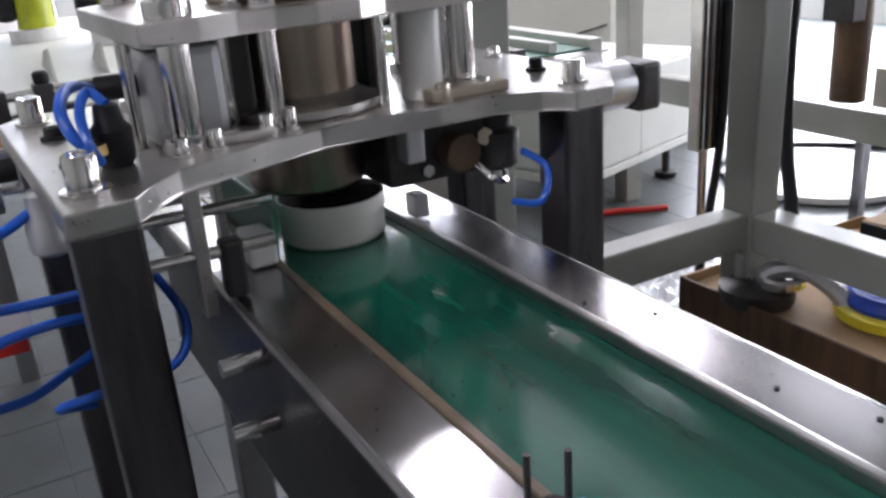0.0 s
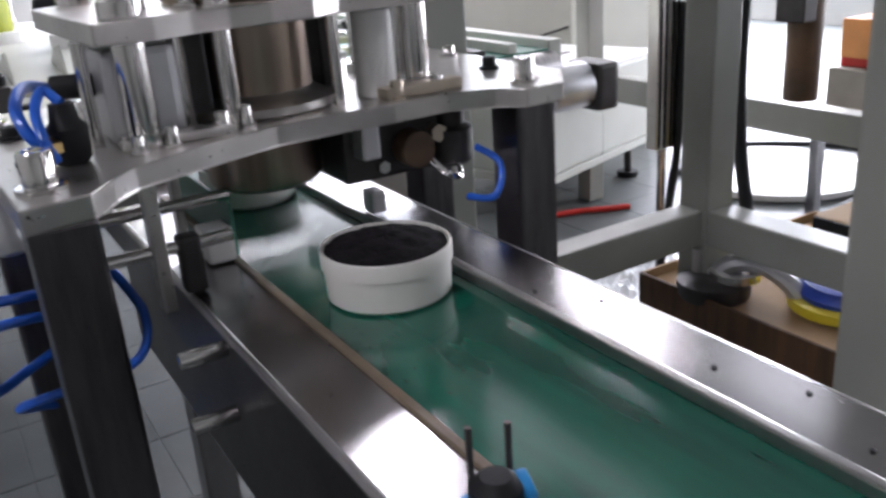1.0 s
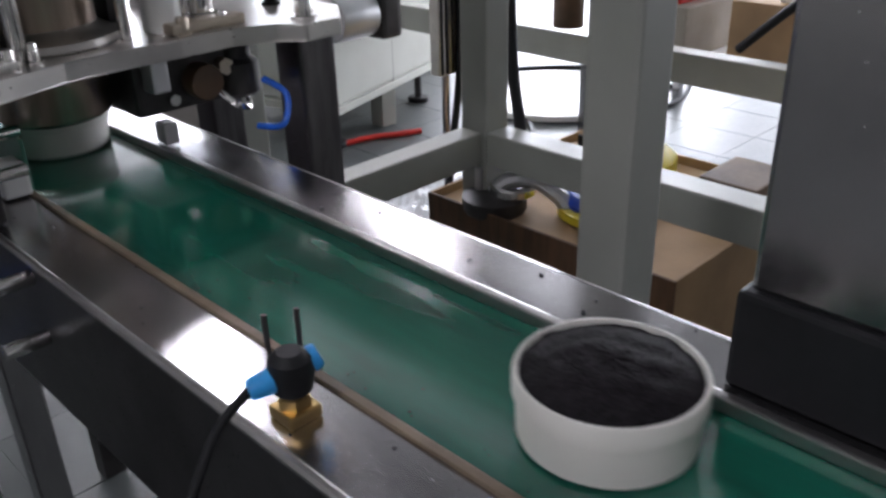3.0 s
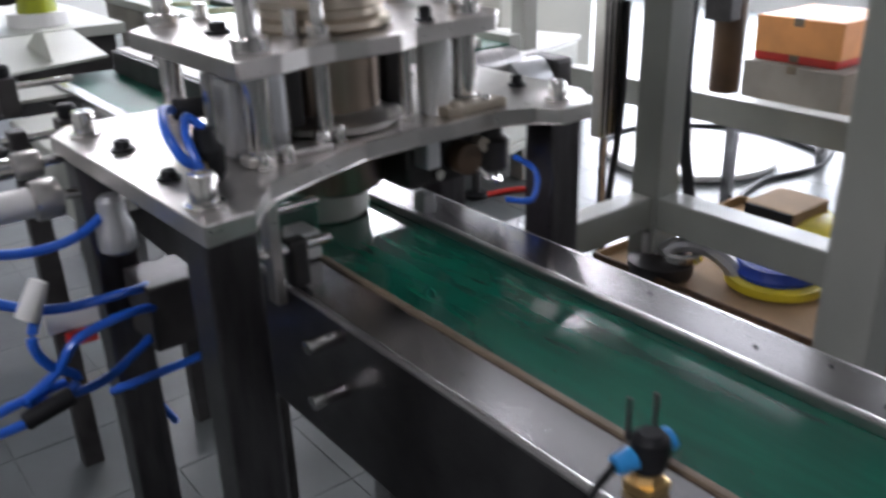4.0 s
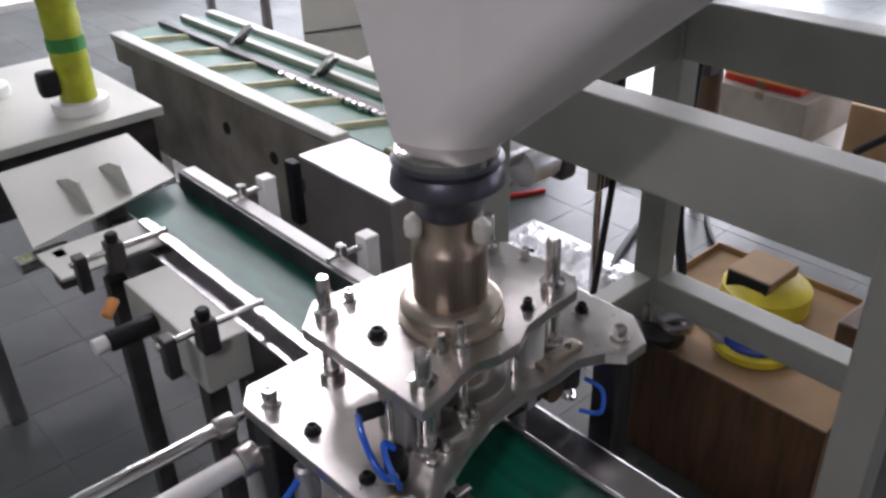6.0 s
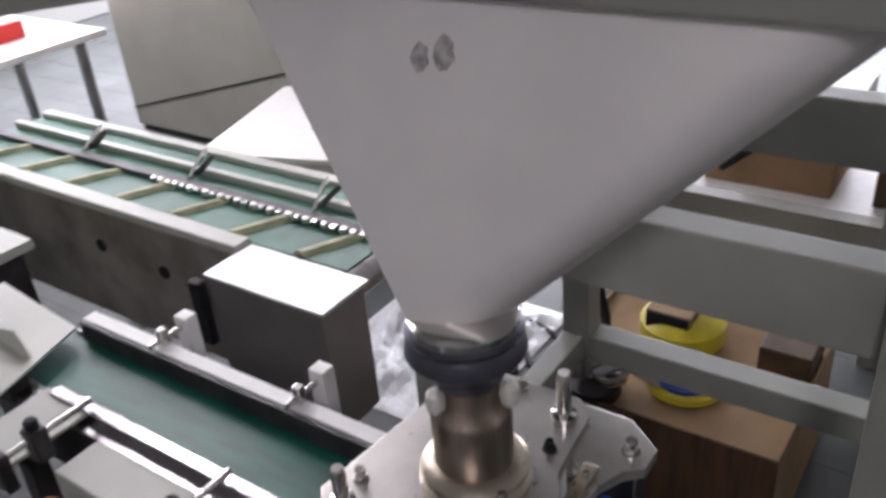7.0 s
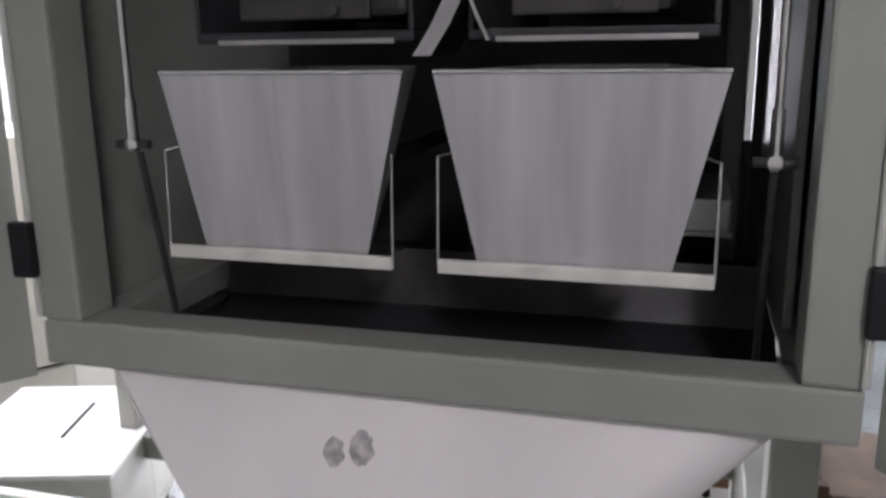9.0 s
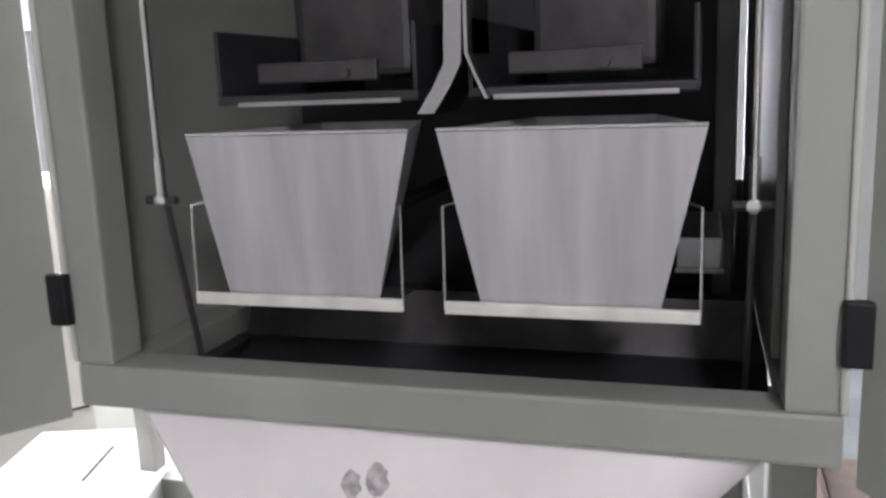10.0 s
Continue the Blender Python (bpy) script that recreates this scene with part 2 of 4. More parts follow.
NORTH = [(0.2, 2.4), (3.2, 6.8)]
EAST = [(-3.4, -1.4), (0.4, 3.2), (3.8, 7.8)]
window_wall("wall_north", True, Y1, X0, X1, NORTH, 0.9, 3.3)
window_wall("wall_east", False, X1, Y0, Y1, EAST, 0.3, 2.9)
for (a, b), p in zip(NORTH, NORTH_W):
    area("window_daylight", look(((a + b) / 2, Y1 - 0.02, 2.1), ((a + b) / 2, 0, 2.1)), b - a, 2.4, p, (0.93, 0.98, 1.0))
for (a, b), p in zip(EAST, EAST_W):
    area("window_daylight", look((X1 - 0.02, (a + b) / 2, 1.6), (0, (a + b) / 2, 1.0)), b - a, 2.6, p, (0.93, 0.98, 1.0))


# ceiling lights: those that mirror in the belt, rails and plates, and one added
def ceiling_light(x, y):
    o = thing("ceiling_light", x, y, ZC, "white twin tube ceiling light, switched on", "ceiling light", "ceiling lights")
    part("housing", box(x - 0.62, x + 0.62, y - 0.2, y + 0.2, ZC - 0.07, ZC, 0.006), WHITE, o)
    part("diffuser", box(x - 0.6, x + 0.6, y - 0.14, y + 0.14, ZC - 0.1, ZC - 0.07, 0.01), LAMP, o)
    return o


first = ceiling_light(1.75, 4.3)
# last copy is an unseen extra, added to light the hopper and cabinet fronts
for x, y in ((3.95, 4.45), (1.9, 6.7), (3.9, 7.0), (-2.6, -0.4)):
    copy_thing(first, pose(x, y, ZC))

# ---- conveyor ----
RT = 0.90
LO, LI, RI, RO = 0.155, 0.215, 0.374, 0.440
conv = thing("belt_conveyor", 0.3, 0.5, 0, "stainless belt conveyor with a dark green belt", "conveyor")
YA, YB = -0.75, 1.12
part("belt", box(LI - 0.01, RI + 0.01, YA, YB, RT - 0.03, RT - 0.008, 0), BELT, conv, "dark green smooth belt")


def rail(x0, x1, y0, y1):
    """The top sheet of a folded side rail."""
    return box(x0, x1, y0, y1, RT - 0.006, RT, 0.002)


def flank(x0, x1, y0, y1, z0=0.17):
    return box(x0 + 0.001, x1 - 0.001, y0, y1, RT - z0, RT - 0.0065, 0.001)


part("side_rail", rail(LO, LI, YA, YB), STEEL_MATT, conv, "folded stainless side rail")
part("side_rail", rail(RI, RO, YA, YB), STEEL_MATT, conv, "folded stainless side rail")
# flank colour carries the dark reflection, so it is darker than the rail top
part("flank", flank(LO, LI, YA, YB), STEEL_SHADED, conv, "stainless rail flank, dark reflections in its colour")
part("flank", flank(RI, RO, YA, YB), STEEL_SHADED, conv, "stainless rail flank, dark reflections in its colour")
part("edge_bead", rod((LO, YA, RT - 0.004), (LO, YB, RT - 0.004), 0.0045, seg=10), STEEL, conv, "", True)
part("edge_bead", rod((RO, YA, RT - 0.004), (RO, YB, RT - 0.004), 0.004, seg=10), STEEL, conv, "", True)
part("guide_strip", box(LI - 0.003, LI + 0.004, YA, YB, RT - 0.006, RT + 0.003, 0.001), TAN, conv, "tan plastic edge strip")
part("guide_strip", box(RI - 0.004, RI + 0.005, YA, YB, RT - 0.008, RT + 0.003, 0.002), STEEL, conv, "worn steel edge strip")
part("bed", box(LO + 0.01, RO - 0.01, YA, YB, RT - 0.15, RT - 0.035, 0), DARK, conv)
for y in (-0.6, 1.0):
    for x in (LO + 0.02, RO - 0.06):
        part("leg", box(x, x + 0.04, y, y + 0.04, 0, RT - 0.15, 0.003), STEEL_MATT, conv)
for z in (0.880, 0.818):
    part("bolt", rod((LO - 0.040, 0.712, z), (LO, 0.712, z), 0.0075, seg=12, bev=0.002), CHROME, conv, "protruding steel bolt", True)
for x, y in ((0.40, 0.30), (0.405, 0.42), (0.42, 0.55), (0.41, 0.16), (0.185, 0.18), (0.39, 0.60), (0.425, 0.36)):
    part("screw_hole", rod((x, y, RT), (x, y, RT + 0.0012), 0.002, seg=8), BLACK, conv)

# spilled granulate
random.seed(11)
fl = bmesh.new()
for k in range(50):
    side = random.random() < 0.5
    x = random.uniform(RI + 0.006, RO - 0.004) if side else random.uniform(LO + 0.004, LI - 0.004)
    y = 0.0 + 0.95 * random.random()
    r = random.uniform(0.0003, 0.0008)
    box(x - r, x + r, y - r, y + r * 1.4, RT, RT + r, 0, fl)
for k in range(70):
    x = LI + 0.006 + abs(random.gauss(0, 0.02))
    y = 0.0 + 1.0 * random.random()
    r = random.uniform(0.0003, 0.0007)
    box(x - r, x + r, y - r, y + r * 1.4, RT - 0.008, RT - 0.008 + r, 0, fl)
sp = single("granulate_crumbs", fl, BLACK, "scattered black granulate crumbs on the conveyor", "crumbs", kind="stuff")

# sensor on the near rail
SX, SY, SZ = 0.180, 0.357, RT + 0.008
sen = thing("photo_sensor", SX, SY, RT, "black photoelectric sensor with a cyan cable plug", "sensor")
part("foot", box(SX - 0.012, SX + 0.012, SY - 0.012, SY + 0.012, RT, RT + 0.009, 0.002), BRASS, sen, "worn brass foot")
part("foot_nut", turned((SX, SY), [(0.011, RT + 0.009), (0.011, RT + 0.017), (0.008, RT + 0.0185)], 6), BRASS, sen)
part("body", turned((SX, SY), [(0.009, SZ + 0.010), (0.0125, SZ + 0.013), (0.0145, SZ + 0.024), (0.0135, SZ + 0.035), (0.008, SZ + 0.040)], 20), BLACK, sen, "", True)
part("plug", rod((SX - 0.008, SY + 0.003, SZ + 0.023), (SX - 0.026, SY + 0.008, SZ + 0.020), 0.0085, 0.007, 14, 0.002), CYAN, sen, "cyan plastic plug", True)
part("plug", rod((SX + 0.012, SY - 0.003, SZ + 0.029), (SX + 0.018, SY - 0.005, SZ + 0.031), 0.009, 0.008, 14, 0.002), CYAN, sen, "cyan plastic ring", True)
for dx, dy in ((-0.004, 0.016), (0.014, 0.008)):
    part("pin", rod((SX + dx, SY + dy, SZ + 0.026), (SX + dx, SY + dy, SZ + 0.060), 0.0018, seg=8), DARK, sen)
part("cable", hose([(SX - 0.025, SY + 0.008, SZ + 0.020), (SX - 0.055, SY + 0.004, SZ + 0.004), (SX - 0.10, SY - 0.02, RT - 0.03), (SX - 0.14, SY - 0.04, RT - 0.09), (SX - 0.15, SY - 0.07, RT - 0.2), (SX - 0.10, SY - 0.12, RT - 0.45)], 0.003), BLACK, sen, "", True)

# ---- upstream conveyor ----
up = thing("infeed_conveyor", 0.33, 1.7, 0, "stainless infeed conveyor with guides and green belt", "conveyor")
part("belt", box(0.25, 0.42, 1.13, 2.15, RT - 0.03, RT - 0.008, 0), BELT_DULL, up, "dull dark green belt")
part("side_rail", rail(0.42, 0.47, 1.13, 2.15), STEEL_MATT, up)
part("flank", flank(0.42, 0.47, 1.13, 2.15, 0.15), STEEL_SHADED, up)
part("flank", flank(0.20, 0.25, 1.13, 2.15, 0.15), STEEL_SHADED, up)
part("side_guide", box(0.408, 0.418, 1.16, 2.1, RT - 0.005, RT + 0.045, 0.002), DARK, up, "dark upright guide strip")
part("guide_cap", box(0.42, 0.455, 1.16, 2.1, RT + 0.035, RT + 0.048, 0.002), WHITE, up, "white guide cap")
part("side_rail", rail(0.20, 0.25, 1.13, 2.15), STEEL_MATT, up)
part("side_guide", box(0.225, 0.25, 1.2, 1.95, RT, RT + 0.03, 0.002), STEEL_MATT, up)
part("cover", box(0.10, 0.20, 1.42, 1.76, RT - 0.10, RT + 0.004, 0.004), PAINT_PALE, up, "pale sheet metal cover")
part("bed", box(0.21, 0.46, 1.14, 2.14, RT - 0.13, RT - 0.035, 0), DARK, up)
for x, y in ((0.13, 1.50), (0.13, 1.95), (0.42, 1.50), (0.42, 1.95)):
    part("leg", box(x, x + 0.045, y, y + 0.045, 0, RT - 0.10, 0.003), DARK, up)
for y in (1.42, 1.82):
    part("guide_rod", rod((0.02, y, RT + 0.05), (0.24, y, RT + 0.05), 0.007, seg=12), CHROME, up, "", True)
    cl = part("clamp", box(0.10, 0.135, y - 0.02, y + 0.02, RT, RT + 0.07, 0.004), DARK, up)
    part("clamp", box(0.03, 0.055, y - 0.016, y + 0.016, RT - 0.02, RT + 0.065, 0.004), DARK, up)
    part("knob", turned((0.118, y), [(0.012, RT + 0.07), (0.014, RT + 0.075), (0.014, RT + 0.088), (0.010, RT + 0.092)], 14), BLACK, cl, "", True)
    part("guide_rod", rod((0.41, y + 0.02, RT + 0.06), (0.53, y + 0.02, RT + 0.06), 0.007, seg=12), CHROME, up, "", True)
    part("clamp", box(0.495, 0.53, y, y + 0.04, RT - 0.06, RT + 0.085, 0.004), WHITE, up, "pale clamp block")
    part("clamp", box(0.435, 0.455, y + 0.01, y + 0.03, RT + 0.04, RT + 0.085, 0.003), CHROME, up)
part("sensor_eye", rod((0.0, 1.62, RT - 0.03), (0.10, 1.62, RT - 0.03), 0.022, seg=16, bev=0.004), BLACK, up, "", True)
part("sensor_cap", rod((-0.03, 1.62, RT - 0.03), (0.0, 1.62, RT - 0.03), 0.017, seg=16, bev=0.004), WHITE, up, "white round cap", True)
part("sensor_tip", rod((0.02, 1.66, RT + 0.0), (0.05, 1.68, RT + 0.02), 0.012, seg=12, bev=0.003), ORANGE, up, "orange tip", True)
part("fork", box(0.02, 0.06, 1.92, 1.97, RT - 0.06, RT + 0.02, 0.008), DARK, up)
part("fork", box(-0.04, 0.08, 1.98, 2.02, RT - 0.02, RT + 0.01, 0.006), CHROME, up)

# loading tray of bent sheet
tray = thing("loading_tray", 0.25, 2.2, RT, "pale bent sheet loading tray over the infeed belt", "tray")
bm = solid([(0.0, 1.98, RT + 0.03), (0.40, 2.10, RT + 0.03), (0.42, 2.42, RT + 0.05), (0.06, 2.40, RT + 0.05)], [(0.0, 1.98, RT + 0.036), (0.40, 2.10, RT + 0.036), (0.42, 2.42, RT + 0.056), (0.06, 2.40, RT + 0.056)])
part("sheet", bm, PAINT_PALE, tray)
part("rib", solid([(0.16, 2.04, RT + 0.036), (0.165, 2.04, RT + 0.036), (0.165, 2.3, RT + 0.036), (0.16, 2.3, RT + 0.036)], [(0.16, 2.10, RT + 0.10), (0.165, 2.10, RT + 0.10), (0.165, 2.16, RT + 0.09), (0.16, 2.16, RT + 0.09)]), PAINT_PALE, tray)
part("rib", solid([(0.27, 2.08, RT + 0.036), (0.275, 2.08, RT + 0.036), (0.275, 2.3, RT + 0.036), (0.27, 2.3, RT + 0.036)], [(0.27, 2.12, RT + 0.10), (0.275, 2.12, RT + 0.10), (0.275, 2.18, RT + 0.09), (0.27, 2.18, RT + 0.09)]), PAINT_PALE, tray)
part("front_lip", box(0.0, 0.24, 1.83, 1.98, RT + 0.012, RT + 0.020, 0.002), PAINT_PALE, tray)
part("bracket", box(0.19, 0.24, 2.05, 2.12, RT - 0.02, RT + 0.03, 0.002), DARK, tray)

# cup magazine behind the tray
mag = thing("cup_magazine", 0.35, 3.0, 0, "white magazine table with yellow-green wrapped cup stacks", "cup magazine")
part("tabletop", box(-0.10, 0.62, 2.62, 3.4, 0.90, 0.93, 0.004), PAINT_PALE, mag)
part("skirt", box(-0.08, 0.60, 2.66, 3.36, 0.70, 0.90, 0.004), DARK, mag)
for x, y in ((-0.06, 2.68), (0.54, 2.68), (-0.06, 3.30), (0.54, 3.30)):
    part("leg", box(x, x + 0.05, y, y + 0.05, 0, 0.70, 0.003), STEEL_MATT, mag)
for x, y in ((0.43, 2.78), (0.24, 3.12)):
    st = part("cup_column", turned((x, y), [(0.048, 0.93), (0.052, 0.94)] + [(0.052 + (0.003 if k % 2 else 0), 0.94 + 0.03 * k) for k in range(1, 28)] + [(0.04, 1.80)], 20), LIME, mag, "yellow-green wrapped cup column", True)
    part("band", ring((x, y), 0.050, 0.057, 1.12, 1.16, 20), GREEN, st)
    part("band", ring((x, y), 0.050, 0.058, 1.40, 1.46, 20), GREEN, st)
    part("clip", box(x - 0.11, x - 0.05, y - 0.03, y + 0.03, 0.99, 1.07, 0.02), BLACK, mag)
    part("post", rod((x + 0.06, y + 0.05, 0.93), (x + 0.06, y + 0.05, 1.85), 0.009, seg=12), CHROME, mag, "", True)
    part("base_ring", ring((x, y), 0.05, 0.085, 0.93, 0.965, 24), WHITE, mag)

# ---- filling machine ----
PZ0, PZ = 1.012, 1.032
fill = thing("filling_machine", 0.3, 0.9, 0, "stainless filling machine straddling the green conveyor", "filling machine")
plate = prism([(0.028, 0.700), (0.078, 0.708), (0.100, 0.742), (0.122, 0.765), (0.205, 0.796), (0.262, 0.815), (0.335, 0.817), (0.385, 0.812), (0.45, 0.818), (0.495, 0.797), (0.515, 0.768), (0.563, 0.768),
               (0.61, 0.83), (0.61, 1.12), (0.04, 1.12), (0.012, 1.085)], PZ0, PZ, 0.002)
part("base_plate", plate, ALU, fill, "notched bright aluminium base plate")
# legs share the darkened stainless, the dark floor's reflection in its colour
for x0, y0 in ((0.030, 0.712), (0.513, 0.783), (0.020, 1.03), (0.55, 1.06)):
    part("leg", box(x0, x0 + 0.05, y0, y0 + 0.05, 0.0, PZ0, 0.004), STEEL_SHADED, fill, "square stainless tube leg")
TX, TY = 0.283, 0.922
part("filling_tube", turned((TX, TY), [(0.050, 0.952), (0.058, 0.957), (0.060, 0.962), (0.060, 1.165), (0.054, 1.17), (0.054, 1.262), (0.050, 1.27), (0.040, 1.285), (0.040, 1.345)]), TUBE, fill, "brownish turned steel filling tube", True)
part("collar", turned((TX, TY), [(0.074, 1.141), (0.078, 1.145), (0.078, 1.152), (0.070, 1.156), (0.070, 1.164), (0.075, 1.167), (0.075, 1.174), (0.066, 1.182), (0.056, 1.184)]), BRASS_PALE, fill, "stepped pale bronze collar", True)
part("flange", turned((TX, TY), [(0.082, PZ), (0.085, PZ + 0.003), (0.085, PZ + 0.010), (0.066, PZ + 0.014), (0.06, PZ + 0.02)]), ALU, fill, "", True)
part("top_plate", prism([(0.115, 0.792), (0.165, 0.800), (0.20, 0.812), (0.235, 0.818), (0.27, 0.808), (0.31, 0.808), (0.345, 0.83), (0.40, 0.835), (0.47, 0.84), (0.50, 0.87), (0.50, 1.02), (0.44, 1.07), (0.16, 1.10), (0.107, 1.05)], 1.122, 1.141, 0.002), ALU, fill, "bright aluminium upper plate")
for x, y, r, top in ((0.148, 0.828, 0.014, 1.20), (0.445, 0.87, 0.014, 1.23), (0.15, 1.05, 0.013, 1.21), (0.455, 1.02, 0.013, 1.21), (0.235, 0.85, 0.009, 1.19)):
    part("pillar", turned((x, y), [(r * 1.5, PZ), (r * 1.5, PZ + 0.012), (r, PZ + 0.013), (r, 1.12), (r * 1.4, 1.122), (r * 1.4, 1.155), (r * 0.8, 1.157), (r * 0.8, top - 0.004), (r * 0.6, top)], 20), CHROME, fill, "", True)
# pneumatic cylinder beside the tube, and its twin
part("air_cylinder", box(0.125, 0.190, 0.842, 0.905, PZ, 1.115, 0.008), ALU_DULL, fill, "square aluminium air cylinder")
part("air_cylinder", rod((0.395, 0.865, PZ), (0.395, 0.865, 1.12), 0.021, bev=0.003), WHITE, fill, "white round air cylinder", True)
part("air_cylinder", rod((0.355, 0.99, PZ), (0.355, 0.99, 1.12), 0.025, bev=0.003), DARK, fill, "", True)
for x, y in ((0.197, 0.868), (0.206, 0.886), (0.425, 0.875), (0.437, 0.90), (0.113, 0.86), (0.345, 0.852), (0.205, 0.93), (0.47, 0.94)):
    part("tie_rod", rod((x, y, PZ), (x, y, 1.122), 0.006, seg=12), CHROME, fill, "", True)
part("foot_block", box(0.125, 0.222, 0.812, 0.834, PZ, PZ + 0.009, 0.003), ALU, fill)
part("foot_block", box(0.385, 0.475, 0.826, 0.85, PZ, PZ + 0.012, 0.003), BRASS_PALE, fill)
# dark sheets added beside the tube, standing in for the shade in the gaps
part("gap_shade", box(0.205, 0.228, 0.88, 0.98, PZ, 1.12, 0.004), DARK, fill)
part("gap_shade", box(0.352, 0.372, 0.90, 0.98, PZ, 1.12, 0.004), DARK, fill)


def cap_screw(x, y, z, r, h, material=None):
    b = part("cap_screw", turned((x, y), [(r * 1.45, z), (r * 1.45, z + 0.003), (r, z + 0.0035), (r, z + h - 0.002), (r * 0.9, z + h), (r * 0.55, z + h), (r * 0.5, z + h - 0.004)], 18), material or CHROME, fill, "", True)
    return b


for x, y, r, h, mm in ((0.051, 0.748, 0.013, 0.030, None), (0.045, 1.06, 0.012, 0.028, None), (0.537, 0.802, 0.011, 0.026, None), (0.055, 0.966, 0.009, 0.012, BLACK), (0.055, 0.84, 0.008, 0.010, BLACK),
                       (0.135, 0.800, 0.006, 0.016, None), (0.165, 0.806, 0.006, 0.018, None), (0.215, 0.822, 0.007, 0.02, None), (0.40, 0.832, 0.007, 0.018, BRASS_PALE), (0.45, 0.836, 0.006, 0.016, None),
                       (0.24, 0.83, 0.006, 0.02, None), (0.56, 0.90, 0.008, 0.014, BLACK), (0.58, 1.02, 0.008, 0.014, None)):
    cap_screw(x, y, PZ, r, h, mm)
for x, y, r, h, mm in ((0.175, 0.96, 0.010, 0.012, BLACK), (0.215, 0.87, 0.008, 0.03, None), (0.38, 0.86, 0.007, 0.016, BLACK), (0.48, 0.96, 0.007, 0.02, None), (0.20, 1.06, 0.008, 0.02, None)):
    cap_screw(x, y, 1.141, r, h, mm)
# valve with its blue hose loop on the near arm
part("valve", turned((0.085, 0.815), [(0.012, PZ), (0.016, PZ + 0.006), (0.017, PZ + 0.03), (0.012, PZ + 0.036), (0.010, PZ + 0.05)], 16), BLACK, fill, "black flow control valve", True)
part("valve_nut", rod((0.066, 0.80, PZ + 0.018), (0.084, 0.813, PZ + 0.018), 0.008, seg=6), BRASS, fill, "brass hexagon nut", True)
part("fitting", rod((0.09, 0.90, PZ + 0.05), (0.125, 0.89, PZ + 0.05), 0.011, seg=14, bev=0.003), BLACK, fill, "", True)
part("air_hose", hose([(0.068, 0.80, PZ + 0.02), (0.056, 0.80, PZ + 0.03), (0.052, 0.82, PZ + 0.05), (0.066, 0.86, PZ + 0.06), (0.09, 0.90, PZ + 0.05)], 0.005), BLUE, fill, "blue air hose loop", True)
part("air_hose", hose([(0.085, 0.815, PZ + 0.05), (0.075, 0.825, PZ + 0.06), (0.064, 0.805, PZ + 0.048), (0.064, 0.785, PZ + 0.026), (0.07, 0.79, PZ + 0.01)], 0.0042), BLUE, fill, "blue air hose loop", True)
# pusher cylinders that point away from the conveyor
for y, z, ln, r in ((1.04, 0.975, 0.42, 0.017), (1.10, 1.0, 0.40, 0.012)):
    part("push_cylinder", rod((-0.03 - ln, y, z), (-0.03, y, z), r, bev=0.003), WHITE if r > 0.015 else CHROME, fill, "long silver air cylinder", True)
    part("cylinder_cap", rod((-0.03, y, z), (0.0, y, z), r * 1.35, seg=16, bev=0.003), ALU, fill, "", True)
    part("piston_rod", rod((0.0, y, z), (0.10, y, z), 0.006, seg=10), CHROME, fill, "", True)
part("regulator", turned((0.03, 0.96), [(0.014, 0.925), (0.020, 0.93), (0.020, 0.955), (0.015, 0.965), (0.015, 0.985), (0.010, 0.99)], 20), ALU_DULL, fill, "pale round regulator", True)
part("manifold", box(0.045, 0.11, 0.94, 1.02, 0.80, 0.88, 0.004), DARK, fill)
# gate and guides under the plate
part("gate_housing", box(0.345, 0.475, 0.855, 1.0, 0.945, PZ0, 0.006), DARK, fill, "black gate housing")
part("gate_actuator", turned((0.475, 0.86), [(0.020, 0.945), (0.026, 0.95), (0.026, 0.985), (0.018, 0.99), (0.018, PZ0)], 18), DARK, fill, "", True)
part("gate_motor", rod((0.42, 0.83, 0.975), (0.42, 0.856, 0.975), 0.020, seg=18, bev=0.003), DARKBROWN, fill, "dark brown gate motor", True)
part("gate_nut", rod((0.452, 0.842, 0.985), (0.452, 0.856, 0.985), 0.010, seg=6), BRASS_PALE, fill)
part("gate_nut", rod((0.385, 0.845, 0.96), (0.385, 0.856, 0.96), 0.007, seg=6), CHROME, fill)
part("gate_lug", box(0.355, 0.375, 0.83, 0.856, 0.975, PZ0, 0.003), ALU_DULL, fill)
part("gate_pipe", hose([(0.44, 0.845, 0.96), (0.45, 0.83, 0.945), (0.47, 0.835, 0.935), (0.485, 0.86, 0.94)], 0.004), CHROME, fill, "", True)
part("gate_rod", rod((0.40, 0.90, 0.995), (0.56, 0.90, 0.995), 0.006, seg=10), CHROME, fill, "", True)
part("gate_rod", rod((0.46, 0.95, 0.985), (0.57, 0.95, 0.985), 0.009, seg=10), BLUE_STEEL, fill, "", True)
part("guide_bracket", box(0.128, 0.140, 0.79, 0.81, RT - 0.01, PZ0, 0.002), ALU, fill)
part("guide_bracket", box(0.178, 0.186, 0.90, 0.92, RT, PZ0, 0.002), ALU, fill)
part("guide_rod", rod((0.05, 0.80, 0.945), (0.20, 0.80, 0.945), 0.006, seg=12), CHROME, fill, "", True)
part("guide_rod", rod((0.09, 0.86, 0.965), (0.22, 0.86, 0.965), 0.006, seg=12), CHROME, fill, "", True)
part("guide_clamp", box(0.150, 0.170, 0.79, 0.81, RT + 0.002, 0.955, 0.004), DARK, fill)
part("guide_block", box(0.188, 0.216, 0.845, 0.885, RT + 0.002, 0.935, 0.004), WHITE, fill, "white plastic guide block")
part("guide_block", box(0.378, 0.396, 0.87, 0.895, RT + 0.002, 0.928, 0.004), ALU_DULL, fill)
